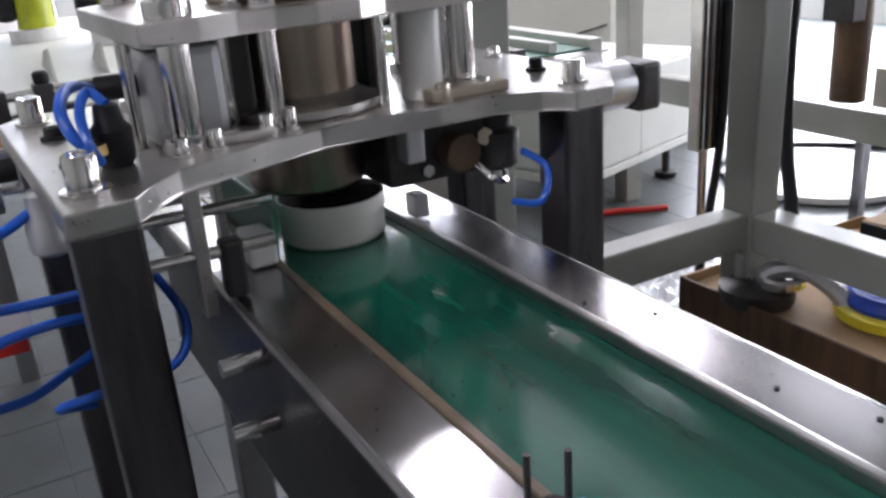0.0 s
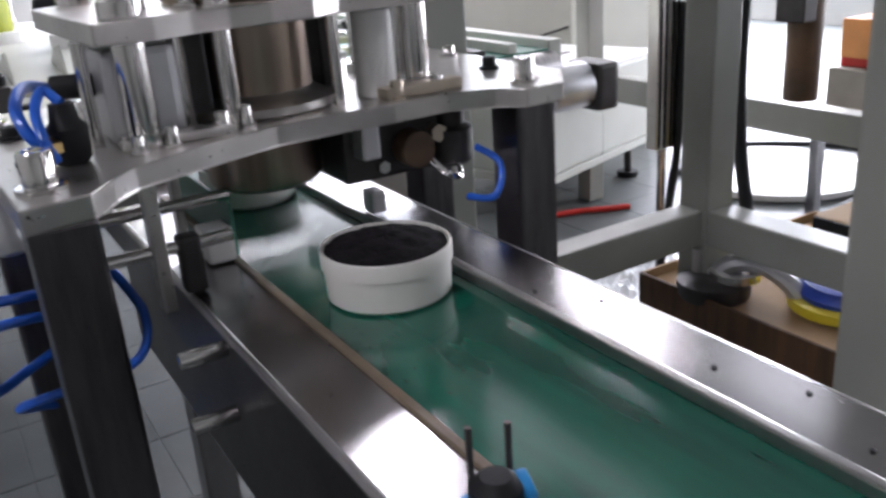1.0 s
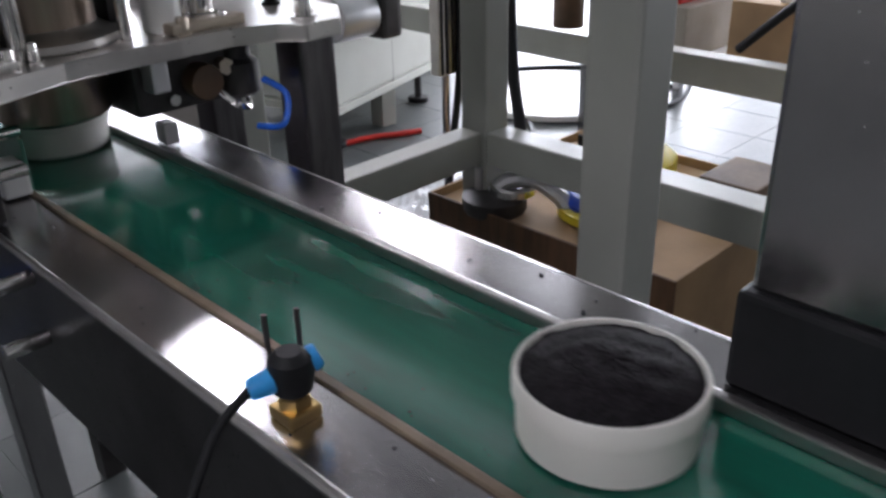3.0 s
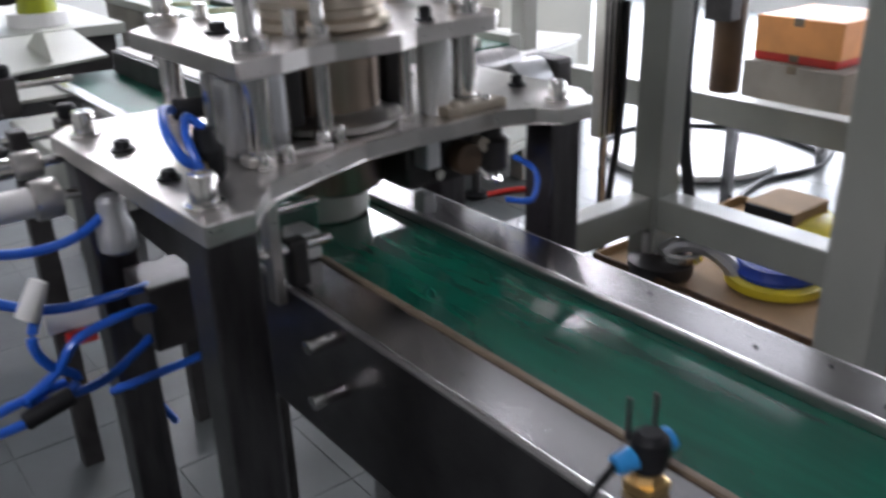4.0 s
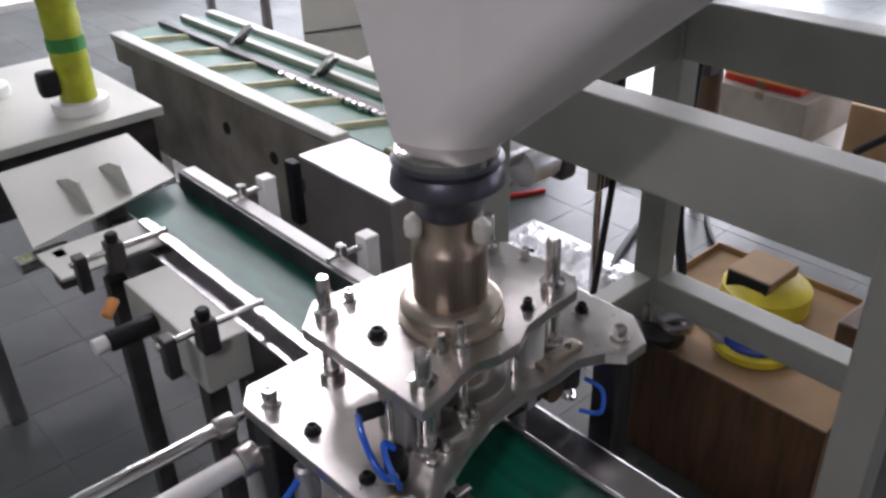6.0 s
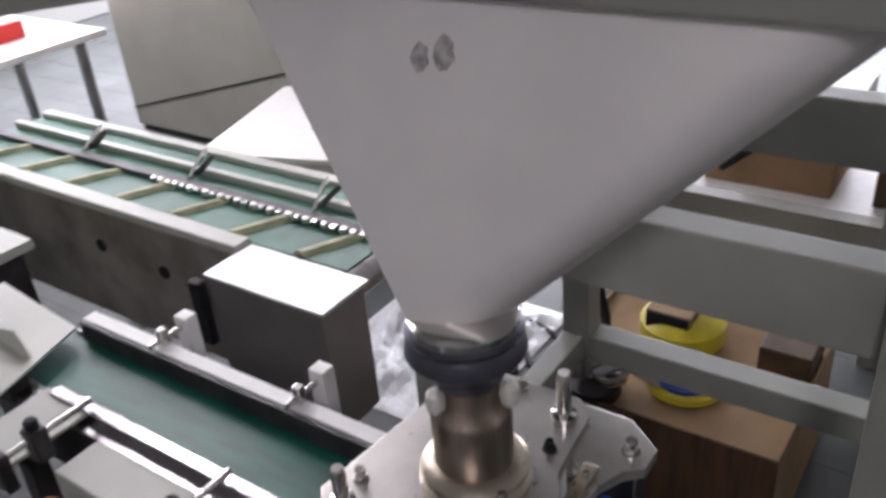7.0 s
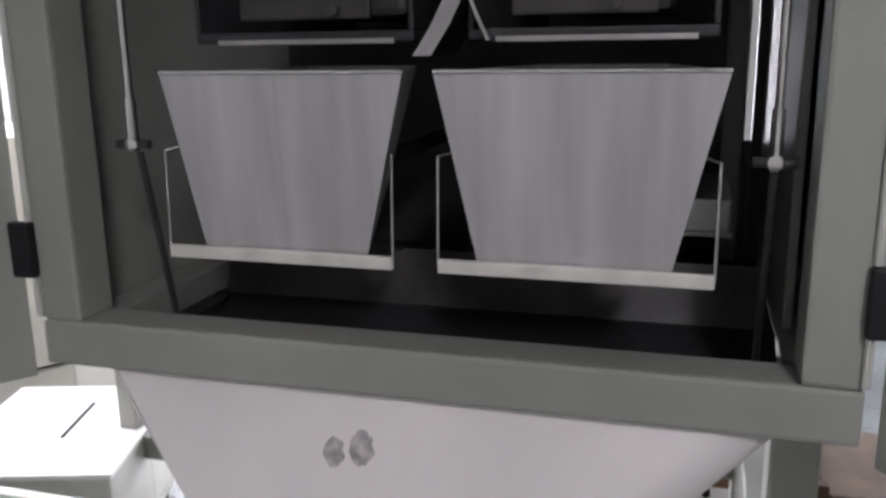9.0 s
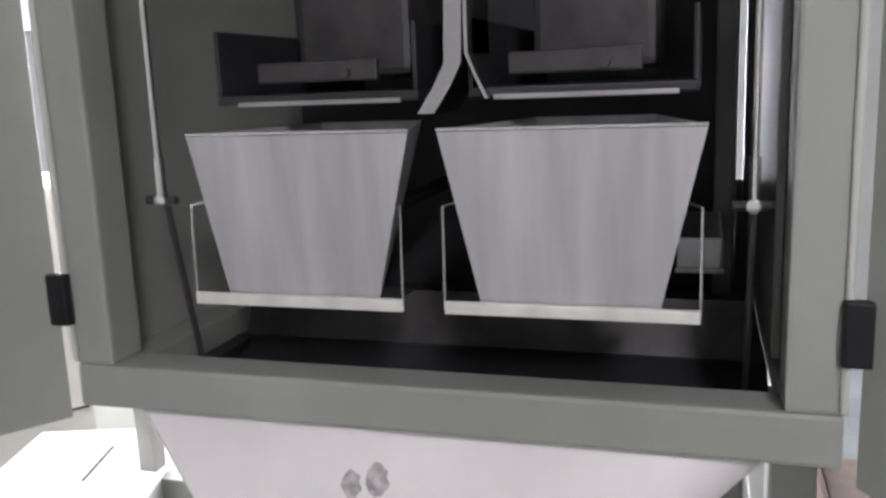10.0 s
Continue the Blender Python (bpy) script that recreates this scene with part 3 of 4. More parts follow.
part("guide_plate", box(0.218, 0.222, 0.86, 1.05, RT - 0.004, 0.955, 0.001), BELT_PALE, fill, "green plastic guide plate")
part("air_hose", hose([(0.49, 0.83, 0.965), (0.50, 0.80, 0.95), (0.485, 0.79, 0.92), (0.47, 0.82, 0.915)], 0.004), BLUE, fill, "", True)

# loose blue hoses hanging by the near legs
hz = thing("air_hose_bundle", -0.03, 0.95, 0.85, "tangled bright blue air hoses with white connector", "air hoses")
random.seed(4)
HOSES = (
    [(0.10, 1.0, 0.86), (0.02, 0.94, 0.885), (-0.06, 0.92, 0.90), (-0.13, 0.93, 0.93), (-0.22, 0.95, 0.945), (-0.45, 1.0, 0.94)],
    [(0.09, 0.98, 0.83), (0.03, 0.93, 0.865), (-0.04, 0.90, 0.87), (-0.07, 0.90, 0.84), (-0.10, 0.91, 0.81), (-0.03, 0.92, 0.80), (0.02, 0.94, 0.81), (0.09, 0.99, 0.82)],
    [(-0.07, 0.91, 0.91), (-0.085, 0.90, 0.88), (-0.075, 0.90, 0.85), (-0.05, 0.91, 0.82), (-0.09, 0.90, 0.80), (-0.14, 0.90, 0.795), (-0.13, 0.91, 0.81), (-0.06, 0.92, 0.815)],
    [(0.12, 1.0, 0.87), (0.14, 0.97, 0.82), (0.12, 0.95, 0.78), (0.05, 0.95, 0.77), (0.0, 0.98, 0.75), (0.05, 1.05, 0.70), (0.10, 1.1, 0.6)],
    [(-0.30, 1.0, 0.99), (-0.18, 0.96, 0.985), (-0.08, 0.94, 0.96), (-0.02, 0.95, 0.955), (0.02, 0.96, 0.97)],
)
for pts in HOSES:
    part("hose", hose(pts, 0.0052), BLUE, hz, "", True)
part("connector", rod((-0.085, 0.90, 0.905), (-0.065, 0.905, 0.94), 0.012, 0.009, 12, 0.002), WHITE, hz, "white tee connector", True)
part("sleeve", rod((-0.11, 0.895, 0.80), (-0.06, 0.895, 0.812), 0.010, seg=12, bev=0.003), BLACK, hz, "", True)
part("tag", box(-0.045, -0.012, 0.945, 0.95, 0.838, 0.856, 0.002), RED, hz, "red paper tag")
part("tag", box(-0.06, -0.005, 0.953, 0.957, 0.855, 0.885, 0.002), WHITE, hz, "white paper tag")

# ---- stand ----
stand = thing("weigher_stand", 1.07, 0.88, 0, "grey-white painted square tube machine stand", "machine stand")
PA = [(0.665, 0.73, 0.435, 0.50), (0.70, 0.78, 1.28, 1.36), (1.36, 1.44, 0.42, 0.50), (1.36, 1.44, 1.27, 1.35)]
for x0, x1, y0, y1 in PA:
    part("post", box(x0, x1, y0, y1, 0.03, 1.784, 0.006), PAINT, stand)
    part("foot", rod(((x0 + x1) / 2, (y0 + y1) / 2, 0), ((x0 + x1) / 2, (y0 + y1) / 2, 0.03), 0.035, seg=16, bev=0.004), BLACK, stand, "", True)
for z0, z1 in ((0.494, 0.574), (1.20, 1.345)):
    part("beam", box(1.362, 1.438, 0.50, 1.27, z0, z1, 0.005), PAINT, stand)
    part("beam", box(0.78, 1.36, 1.282, 1.345, z0, z1, 0.005), PAINT, stand)
part("beam", box(0.712, 0.778, 0.50, 1.28, 1.20, 1.345, 0.005), PAINT, stand)
part("beam", box(0.792, 1.358, 0.422, 0.498, 1.20, 1.345, 0.005), PAINT, stand)
cable = thing("power_cable", 1.5, 1.32, 0.4, "thick black power cable hanging beside the stand", "cable")
part("cable_run", hose([(1.52, 1.30, 1.78), (1.515, 1.31, 1.3), (1.50, 1.32, 0.95), (1.50, 1.31, 0.7), (1.50, 1.28, 0.50), (1.56, 1.38, 0.25), (1.72, 1.6, 0.03), (2.0, 1.9, 0.015), (2.5, 2.1, 0.015)], 0.015), BLACK, cable, "", True)

# ---- cabinet ----
CX, CY0, CY1, CZ = 0.317, 0.46, 1.34, 1.786
CT = 2.75
cab = thing("weigher_cabinet", 0.7, 0.9, CZ, "grey-green painted weigher cabinet with both doors open", "cabinet")
part("bottom_bar", box(CX, CX + 0.06, CY0, CY1, CZ, CZ + 0.055, 0.005), PAINT, cab)
part("post", box(CX, CX + 0.06, CY0, CY0 + 0.055, CZ + 0.055, CT, 0.005), PAINT, cab)
part("post", box(CX, CX + 0.06, CY1 - 0.055, CY1, CZ + 0.055, CT, 0.005), PAINT, cab)
# back panels hold the shade of the cabinet in their colour
part("back_panel", box(0.98, 1.0, 0.542, CY1, CZ, CT, 0.002), INSIDE_SHADED, cab)
part("back_panel", box(0.98, 1.0, CY0, 0.531, CZ, CT, 0.002), INSIDE_SHADED, cab)
part("back_panel", box(0.98, 1.0, 0.5315, 0.5415, CZ, 1.99, 0.001), INSIDE_SHADED, cab)
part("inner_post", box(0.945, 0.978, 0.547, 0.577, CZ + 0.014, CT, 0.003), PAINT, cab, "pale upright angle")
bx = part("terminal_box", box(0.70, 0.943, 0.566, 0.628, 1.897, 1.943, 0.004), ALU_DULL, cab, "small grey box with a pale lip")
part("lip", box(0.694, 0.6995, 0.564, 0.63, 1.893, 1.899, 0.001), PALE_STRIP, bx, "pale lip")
part("side_panel", box(CX + 0.10, 0.98, CY0, CY0 + 0.008, CZ + 0.052, CT, 0.002), INSIDE_SHADED, cab)
part("side_panel", box(CX + 0.06, 0.98, CY1 - 0.01, CY1, CZ, CT, 0.002), PAINT, cab)
part("inner_panel", box(0.50, 0.98, CY0 + 0.045, CY0 + 0.055, CZ + 0.05, CT, 0.002), PAINT, cab, "pale inner panel")
part("bottom_bar", box(CX + 0.062, 0.98, CY0, CY0 + 0.05, CZ, CZ + 0.05, 0.004), PAINT, cab)
part("bottom_bar", box(CX + 0.062, 0.98, CY1 - 0.06, CY1 - 0.012, CZ, CZ + 0.05, 0.004), PAINT, cab)
part("top_panel", box(CX, 1.0, CY0, CY1, CT, CT + 0.02, 0.002), PAINT, cab)
part("floor_pan", box(0.60, 0.978, CY0 + 0.052, CY1 - 0.062, CZ, CZ + 0.012, 0.002), INSIDE_SHADED, cab)
# strip added to close a gap that let light through
part("floor_pan", box(0.380, 0.599, 1.250, 1.279, CZ - 0.003, CZ + 0.012, 0.002), INSIDE_SHADED, cab)
part("chute_back", solid([(0.535, CY0 + 0.052, CZ - 0.012), (0.541, CY0 + 0.052, CZ - 0.012), (0.541, CY1 - 0.062, CZ - 0.012), (0.535, CY1 - 0.062, CZ - 0.012)], [(0.594, CY0 + 0.052, CZ + 0.013), (0.60, CY0 + 0.052, CZ + 0.013), (0.60, CY1 - 0.062, CZ + 0.013), (0.594, CY1 - 0.062, CZ + 0.013)]), INSIDE_SHADED, cab)
part("slope_plate", solid([(0.60, CY0 + 0.07, CZ), (0.604, CY0 + 0.07, CZ), (0.604, CY1 - 0.075, CZ), (0.60, CY1 - 0.075, CZ)], [(0.63, CY0 + 0.07, CZ + 0.085), (0.634, CY0 + 0.07, CZ + 0.085), (0.634, CY1 - 0.075, CZ + 0.085), (0.63, CY1 - 0.075, CZ + 0.085)]), DARK, cab)
for s, y, ang in ((1, CY1, 34), (-1, CY0, 34)):
    a = radians(ang)
    d = Vector((-math.cos(a), s * math.sin(a), 0))
    n = Vector((math.sin(a), s * math.cos(a), 0))
    p0 = Vector((CX - 0.004, y + s * 0.012, 0))
    q = [p0, p0 + d * 0.42, p0 + d * 0.42 + n * 0.022, p0 + n * 0.022]
    dr = part("door", solid([(v.x, v.y, CZ - 0.015) for v in q], [(v.x, v.y, CT - 0.02) for v in q]), PAINT, cab, "open painted sheet door")
    part("hinge_block", box(CX - 0.014, CX - 0.0005, y - 0.008 if s > 0 else y + 0.008 - 0.04, y + 0.032 if s > 0 else y + 0.008, 1.893, 1.958, 0.004), BLACK, dr, "black rubber hinge block")
    part("seal", rod((CX - 0.003, y - s * 0.002, CZ + 0.06), (CX - 0.003, y - s * 0.002, CT), 0.004, seg=8), PAINT_PALE, dr)

# hopper: a flat funnel with rounded edges
hop = thing("hopper", TX, TY, 1.36, "dull stainless feed hopper with dark smudges", "hopper")
bm = solid([(0.235, 0.915, 1.415), (0.345, 0.855, 1.405), (0.345, 0.972, 1.405), (0.235, 0.972, 1.415)],
           [(0.335, 0.52, 1.782), (0.56, 0.462, 1.782), (0.56, 1.27, 1.782), (0.335, 1.27, 1.782)])
bmesh.ops.delete(bm, geom=[f for f in bm.faces if f.normal.z > 0.9], context="FACES_ONLY")
for low, off in ((True, 0.045), (False, 0.008)):
    pick = [e for e in bm.edges if e.is_valid and abs(e.verts[0].co.z - e.verts[1].co.z) > 0.2 and (min(v.co.y for v in e.verts) < 0.7) == low and (max(v.co.y for v in e.verts) > 1.2) != low]
    bmesh.ops.bevel(bm, geom=pick, offset=off, segments=6, affect="EDGES", profile=0.5)
bmesh.ops.recalc_face_normals(bm, faces=bm.faces)
part("cone", bm, HOPPER, hop, "", True)
part("neck", turned((TX, TY), [(0.062, 1.40), (0.070, 1.402), (0.070, 1.412), (0.06, 1.418)]), CHROME, hop, "bright clamp neck", True)
part("sleeve", turned((TX, TY), [(0.042, 1.315), (0.046, 1.32), (0.050, 1.335), (0.064, 1.352), (0.078, 1.365), (0.076, 1.378), (0.070, 1.388), (0.076, 1.398), (0.066, 1.405)]), SLEEVE, hop, "dark gathered rubber sleeve", True)
# clamp ends are pale: their bright reflections are put into the colour
for dy, dx, r in ((-0.055, 0.01, 0.012), (0.02, -0.047, 0.012)):
    part("clamp_ball", turned((TX + dx, TY + dy), [(0.004, 1.282), (r, 1.29), (r * 1.15, 1.302), (r, 1.314), (0.004, 1.322)], 16), PALE_STRIP, hop, "", True)
for y, z, r in ((0.945, 1.725, 0.014), (0.977, 1.718, 0.012)):
    xs = 0.335 - (1.782 - z) * 0.100 / 0.367
    sm = bmesh.new()
    bmesh.ops.create_circle(sm, cap_ends=True, segments=40, radius=r)
    for v in sm.verts:
        v.co *= 1 + 0.25 * noise.noise(v.co * 160)
    sm.transform(Matrix.Translation((xs - 0.0012, y, z)) @ Matrix.Rotation(radians(-90 + 15.2), 4, "Y") @ Matrix.Diagonal((1.4, 1, 1, 1)))
    part("smudge", sm, SMUDGE, hop, "dark greasy smudge")

# weigh buckets with their wire frames
for y0, y1, z0 in ((0.937, 1.124, 1.934), (0.633, 0.820, 1.934)):
    b = thing("weigh_bucket", 0.4, (y0 + y1) / 2, z0, "matt stainless weigh bucket hanging in the cabinet", "weigh bucket", "weigh buckets")
    e0, e1 = (0.886, 1.149) if y0 > 0.8 else (0.59, 0.856)
    bm = solid([(0.335, y0, z0), (0.50, y0 + 0.05, z0), (0.50, y1 - 0.05, z0), (0.335, y1, z0)], [(0.31, e0, 2.122), (0.54, e0 + 0.06, 2.122), (0.54, e1 - 0.06, 2.122), (0.31, e1, 2.122)])
    bmesh.ops.delete(bm, geom=[f for f in bm.faces if f.normal.z > 0.9], context="FACES_ONLY")
    part("bucket_body", bm, BUCKET, b)
    if y0 > 0.8:
        part("seam", solid([(0.3337, 1.026, z0 + 0.006), (0.336, 1.026, z0 + 0.006), (0.336, 1.0285, z0 + 0.006), (0.3337, 1.0285, z0 + 0.006)], [(0.3097, 1.020, 2.118), (0.312, 1.020, 2.118), (0.312, 1.0225, 2.118), (0.3097, 1.0225, 2.118)]), BUCKET, b, "thin folded seam")
    part("rim", box(0.308, 0.311, e0, e1, 2.120, 2.124, 0.001), CHROME, b)
    f0, f1 = (0.906, 1.163) if y0 > 0.8 else (0.594, 0.858)
    part("tray_lip", box(0.322, 0.330, f0, f1, 1.924, 1.938, 0.002), PALE_STRIP, b, "pale folded tray lip")
    for y in (f0, f1):
        part("wire", rod((0.326, y, 1.93), (0.33, y, 2.04), 0.0015, seg=8), CHROME, b)
        part("hook", rod((0.33, y, 2.04), (0.345, y + 0.02 * (1 if y == f0 else -1), 2.045), 0.0015, seg=8), CHROME, b)
    part("flap", solid([(0.335, y0, 1.926), (0.45, y0, 1.915), (0.45, y1, 1.915), (0.335, y1, 1.926)], [(0.335, y0, 1.93), (0.45, y0, 1.92), (0.45, y1, 1.92), (0.335, y1, 1.93)]), DARK, b)
    part("bearer", rod((0.51, (e0 + e1) / 2, 2.0), (0.978, (e0 + e1) / 2, 2.0), 0.012, seg=12), DARK, b)
for x, y, z in ((0.335, 1.205, 2.045), (0.38, 0.545, 2.035)):
    ro = thing("pull_rod", x, y, z, "thin bright steel pull rod with eye end", "rod", "pull rods")
    part("shaft", rod((x, y, z + 0.02), (x, y, CT), 0.004, seg=10), CHROME, ro, "", True)
    part("sleeve", rod((x, y, z + 0.005), (x, y, z + 0.05), 0.006, seg=10), CHROME, ro, "", True)
    part("eye", rod((x - 0.006, y, z), (x + 0.006, y, z), 0.008, seg=14, bev=0.002), CHROME, ro, "", True)
    part("pin", rod((x, y - 0.02, z), (x, y + 0.02, z), 0.005, seg=10), DARK, ro)
    part("rod_link", rod((x + 0.01, y, z - 0.01), (x + 0.06, y, CZ + 0.01), 0.004, seg=10), DARK, ro)
# feeder troughs above the buckets, in the darkened inside colour
for y0, y1 in ((0.91, 1.17), (0.60, 0.85)):
    tr = thing("feeder_trough", 0.6, (y0 + y1) / 2, 2.16, "dark vibrating feeder trough above the bucket", "feeder", "feeder troughs")
    part("pan", box(0.42, 0.90, y0, y1, 2.15, 2.162, 0.003), INSIDE_SHADED, tr)
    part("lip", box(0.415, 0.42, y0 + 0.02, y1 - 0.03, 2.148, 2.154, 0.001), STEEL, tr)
    part("cheek", box(0.42, 0.90, y0, y0 + 0.006, 2.162, 2.24, 0.002), INSIDE_SHADED, tr)
    part("cheek", box(0.42, 0.90, y1 - 0.006, y1, 2.162, 2.24, 0.002), INSIDE_SHADED, tr)
    part("vibrator", box(0.55, 0.80, y0 + 0.05, y1 - 0.05, 2.18, 2.32, 0.01), DARK, tr)
    part("coil_plate", box(0.45, 0.46, y0 + 0.06, y1 - 0.04, 2.175, 2.20, 0.003), DARK, tr)
    part("hanger", rod((0.85, (y0 + y1) / 2, 2.24), (0.85, (y0 + y1) / 2, CT), 0.012, seg=12), DARK, tr)
    part("bolt", rod((0.44, y0 + 0.1, 2.185), (0.45, y0 + 0.1, 2.185), 0.006, seg=8), DARK, tr)
br = thing("chute_bracket", 0.42, 0.88, 2.14, "bent grey sheet chute bracket with bright edges", "bracket")
for pts in ([(0.905, 2.135), (0.885, 2.165), (0.872, 2.19), (0.868, 2.30)], [(0.826, 2.15), (0.838, 2.175), (0.848, 2.20), (0.848, 2.30)]):
    for (ya, za), (yb, zb) in zip(pts, pts[1:]):
        wd = 0.02 if pts[0][0] > 0.9 else 0.004
        part("strip", solid([(0.40, ya - wd, za), (0.50, ya - wd, za), (0.50, ya, za), (0.40, ya, za)], [(0.40, yb - wd, zb), (0.50, yb - wd, zb), (0.50, yb, zb), (0.40, yb, zb)]), STEEL_MATT, br)
part("hanger", box(0.47, 0.50, 0.85, 0.868, 2.30, CT, 0.002), DARK, br)

# ---- wide conveyor ----
grn = thing("wide_conveyor", 1.1, 2.8, 0, "wide conveyor with a pale green cleated belt", "conveyor")
GY0, GY1 = 1.75, 3.65
part("belt", box(0.945, 1.32, GY0, GY1, 0.86, 0.885, 0), BELT_PALE, grn, "worn pale green belt")
part("side_rail", box(0.885, 0.944, 2.095, GY1, 0.872, 0.90, 0.004), PAINT_PALE, grn)
part("side_panel", box(0.895, 0.944, 2.095, GY1, 0.78, 0.8715, 0.003), SKIRT, grn, "grey-brown side panel")
part("side_rail", box(1.32, 1.36, GY0, GY1, 0.80, 0.905, 0.004), PAINT_PALE, grn)
part("inner_rail", box(1.10, 1.135, GY0, GY1, 0.886, 0.905, 0.003), DARK, grn, "dark chain track")
part("inner_rail", box(1.20, 1.225, GY0, GY1, 0.886, 0.91, 0.003), PAINT_PALE, grn)
for k in range(7):
    y = GY0 + 0.14 + 0.26 * k
    part("cleat", solid([(0.947, y, 0.886), (0.947, y + 0.05, 0.886), (1.098, y - 0.03, 0.886), (1.098, y - 0.08, 0.886)][::-1], [(0.947, y + 0.015, 0.900), (0.947, y + 0.035, 0.900), (1.098, y - 0.045, 0.900), (1.098, y - 0.065, 0.900)][::-1]), CLEAT, grn, "pale cleat")
for k in range(26):
    y = GY0 + 0.05 + 0.035 * k
    part("chain_link", box(1.085, 1.103, y, y + 0.022, 0.888, 0.908, 0.004), CHROME if k % 2 else ALU, grn)
for y in (2.02, 2.55, 3.1):
    part("guide_clip", solid([(1.12, y, 0.90), (1.14, y, 0.90), (1.26, y + 0.05, 0.94), (1.24, y + 0.05, 0.94)], [(1.12, y, 0.915), (1.14, y, 0.915), (1.26, y + 0.05, 0.955), (1.24, y + 0.05, 0.955)]), CHROME, grn)
    part("clip_post", solid([(1.16, y + 0.01, 0.90), (1.19, y + 0.01, 0.90), (1.19, y + 0.03, 0.90), (1.16, y + 0.03, 0.90)], [(1.20, y - 0.06, 0.97), (1.21, y - 0.06, 0.97), (1.21, y - 0.04, 0.97), (1.20, y - 0.04, 0.97)]), DARK, grn)
part("drive_roller", rod((0.947, GY0, 0.838), (1.33, GY0, 0.838), 0.042, seg=28, bev=0.003), STEEL, grn, "", True)
part("gear_motor", rod((1.28, GY0 - 0.03, 0.79), (1.40, GY0 - 0.03, 0.79), 0.058, seg=24, bev=0.006), ALU_DULL, grn, "", True)
part("motor_cap", box(1.40, 1.47, GY0 - 0.09, GY0 + 0.03, 0.725, 0.845, 0.014), DARK, grn, "dark motor end cap")
part("skirt_panel", box(0.888, 0.894, 2.12, 3.5, 0.46, 0.868, 0.002), SKIRT, grn, "grey-brown skirt panel with round holes")
for y, z in ((2.45, 0.72), (2.28, 0.68), (2.75, 0.74)):
    part("hole", rod((0.8835, y, z), (0.889, y, z), 0.022, seg=18), BLACK, grn)
for x in (0.895, 1.31):
    for y in (2.2, 3.4):
        part("leg", box(x, x + 0.045, y, y + 0.045, 0, 0.80, 0.003), PAINT_PALE, grn)
mb = thing("motor_box", 0.84, 1.88, 0, "plain stainless sheet metal motor box", "box")
# shell colour is about half as light as the lid's
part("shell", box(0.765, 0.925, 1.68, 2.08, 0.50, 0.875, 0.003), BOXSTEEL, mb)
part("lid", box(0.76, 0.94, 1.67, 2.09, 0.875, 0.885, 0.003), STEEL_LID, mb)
part("latch", box(0.74, 0.77, 2.092, 2.14, 0.66, 0.86, 0.008), BLACK, mb, "black rubber latch")
for y in (1.72, 2.0):
    part("leg", box(0.82, 0.86, y, y + 0.04, 0, 0.50, 0.003), STEEL_MATT, mb)

# ---- machines and goods behind ----
lm = thing("low_machine", 2.3, 2.9, 0, "low cream enamelled machine housing on small feet", "machine")
LM = Matrix.Translation((2.83, 2.92, 0)) @ Matrix.Rotation(math.atan2(0.29, 0.957), 4, "Z")
part("housing", box(-0.86, 0, 0, 0.72, 0.20, 0.565, 0.014, m=LM), PAINT_PALE, lm)
part("base_trim", box(-0.865, 0.005, -0.005, 0.725, 0.165, 0.20, 0.004, m=LM), PAINT_PALE, lm)
part("lid", box(-0.87, 0.01, -0.01, 0.73, 0.565, 0.59, 0.008, m=LM), WHITE, lm, "white enamelled lid")
part("lid_slot", box(-0.55, -0.20, 0.30, 0.315, 0.59, 0.594, 0.001, m=LM), BLACK, lm)
for x, y in ((-0.78, 0.08), (-0.06, 0.08), (-0.78, 0.64), (-0.06, 0.64)):
    p = LM @ Vector((x, y, 0))
    part("foot", rod((p.x, p.y, 0), (p.x, p.y, 0.165), 0.018, seg=12), DARK, lm)
    part("foot_pad", rod((p.x, p.y, 0), (p.x, p.y, 0.025), 0.05, seg=16, bev=0.005), BLACK, lm, "", True)
tc = thing("tall_cabinet", 3.1, 4.5, 0, "tall cream painted cabinet on the floor", "cabinet")
part("body", box(2.85, 3.55, 3.5, 5.3, 0.04, 1.75, 0.01), CREAM, tc)
part("plinth", box(2.87, 3.53, 3.52, 5.28, 0.0, 0.04, 0.003), DARK, tc)
part("seam", solid([(2.846, 3.52, 0.638), (2.852, 3.52, 0.638), (2.852, 5.28, 0.155), (2.846, 5.28, 0.155)], [(2.846, 3.52, 0.65), (2.852, 3.52, 0.65), (2.852, 5.28, 0.167), (2.846, 5.28, 0.167)]), DARK, tc, "dark slanting panel seam")
wt = thing("far_workbench", 1.6, 5.6, 0, "long white workbench with goods on it", "workbench")
part("benchtop", box(-0.5, 2.6, 5.0, 6.0, 0.74, 0.78, 0.006), WHITE, wt)
for x, y in ((-0.4, 5.1), (2.45, 5.1), (-0.4, 5.85), (2.45, 5.85)):
    part("leg", box(x, x + 0.05, y, y + 0.05, 0, 0.74, 0.004), STEEL_MATT, wt)
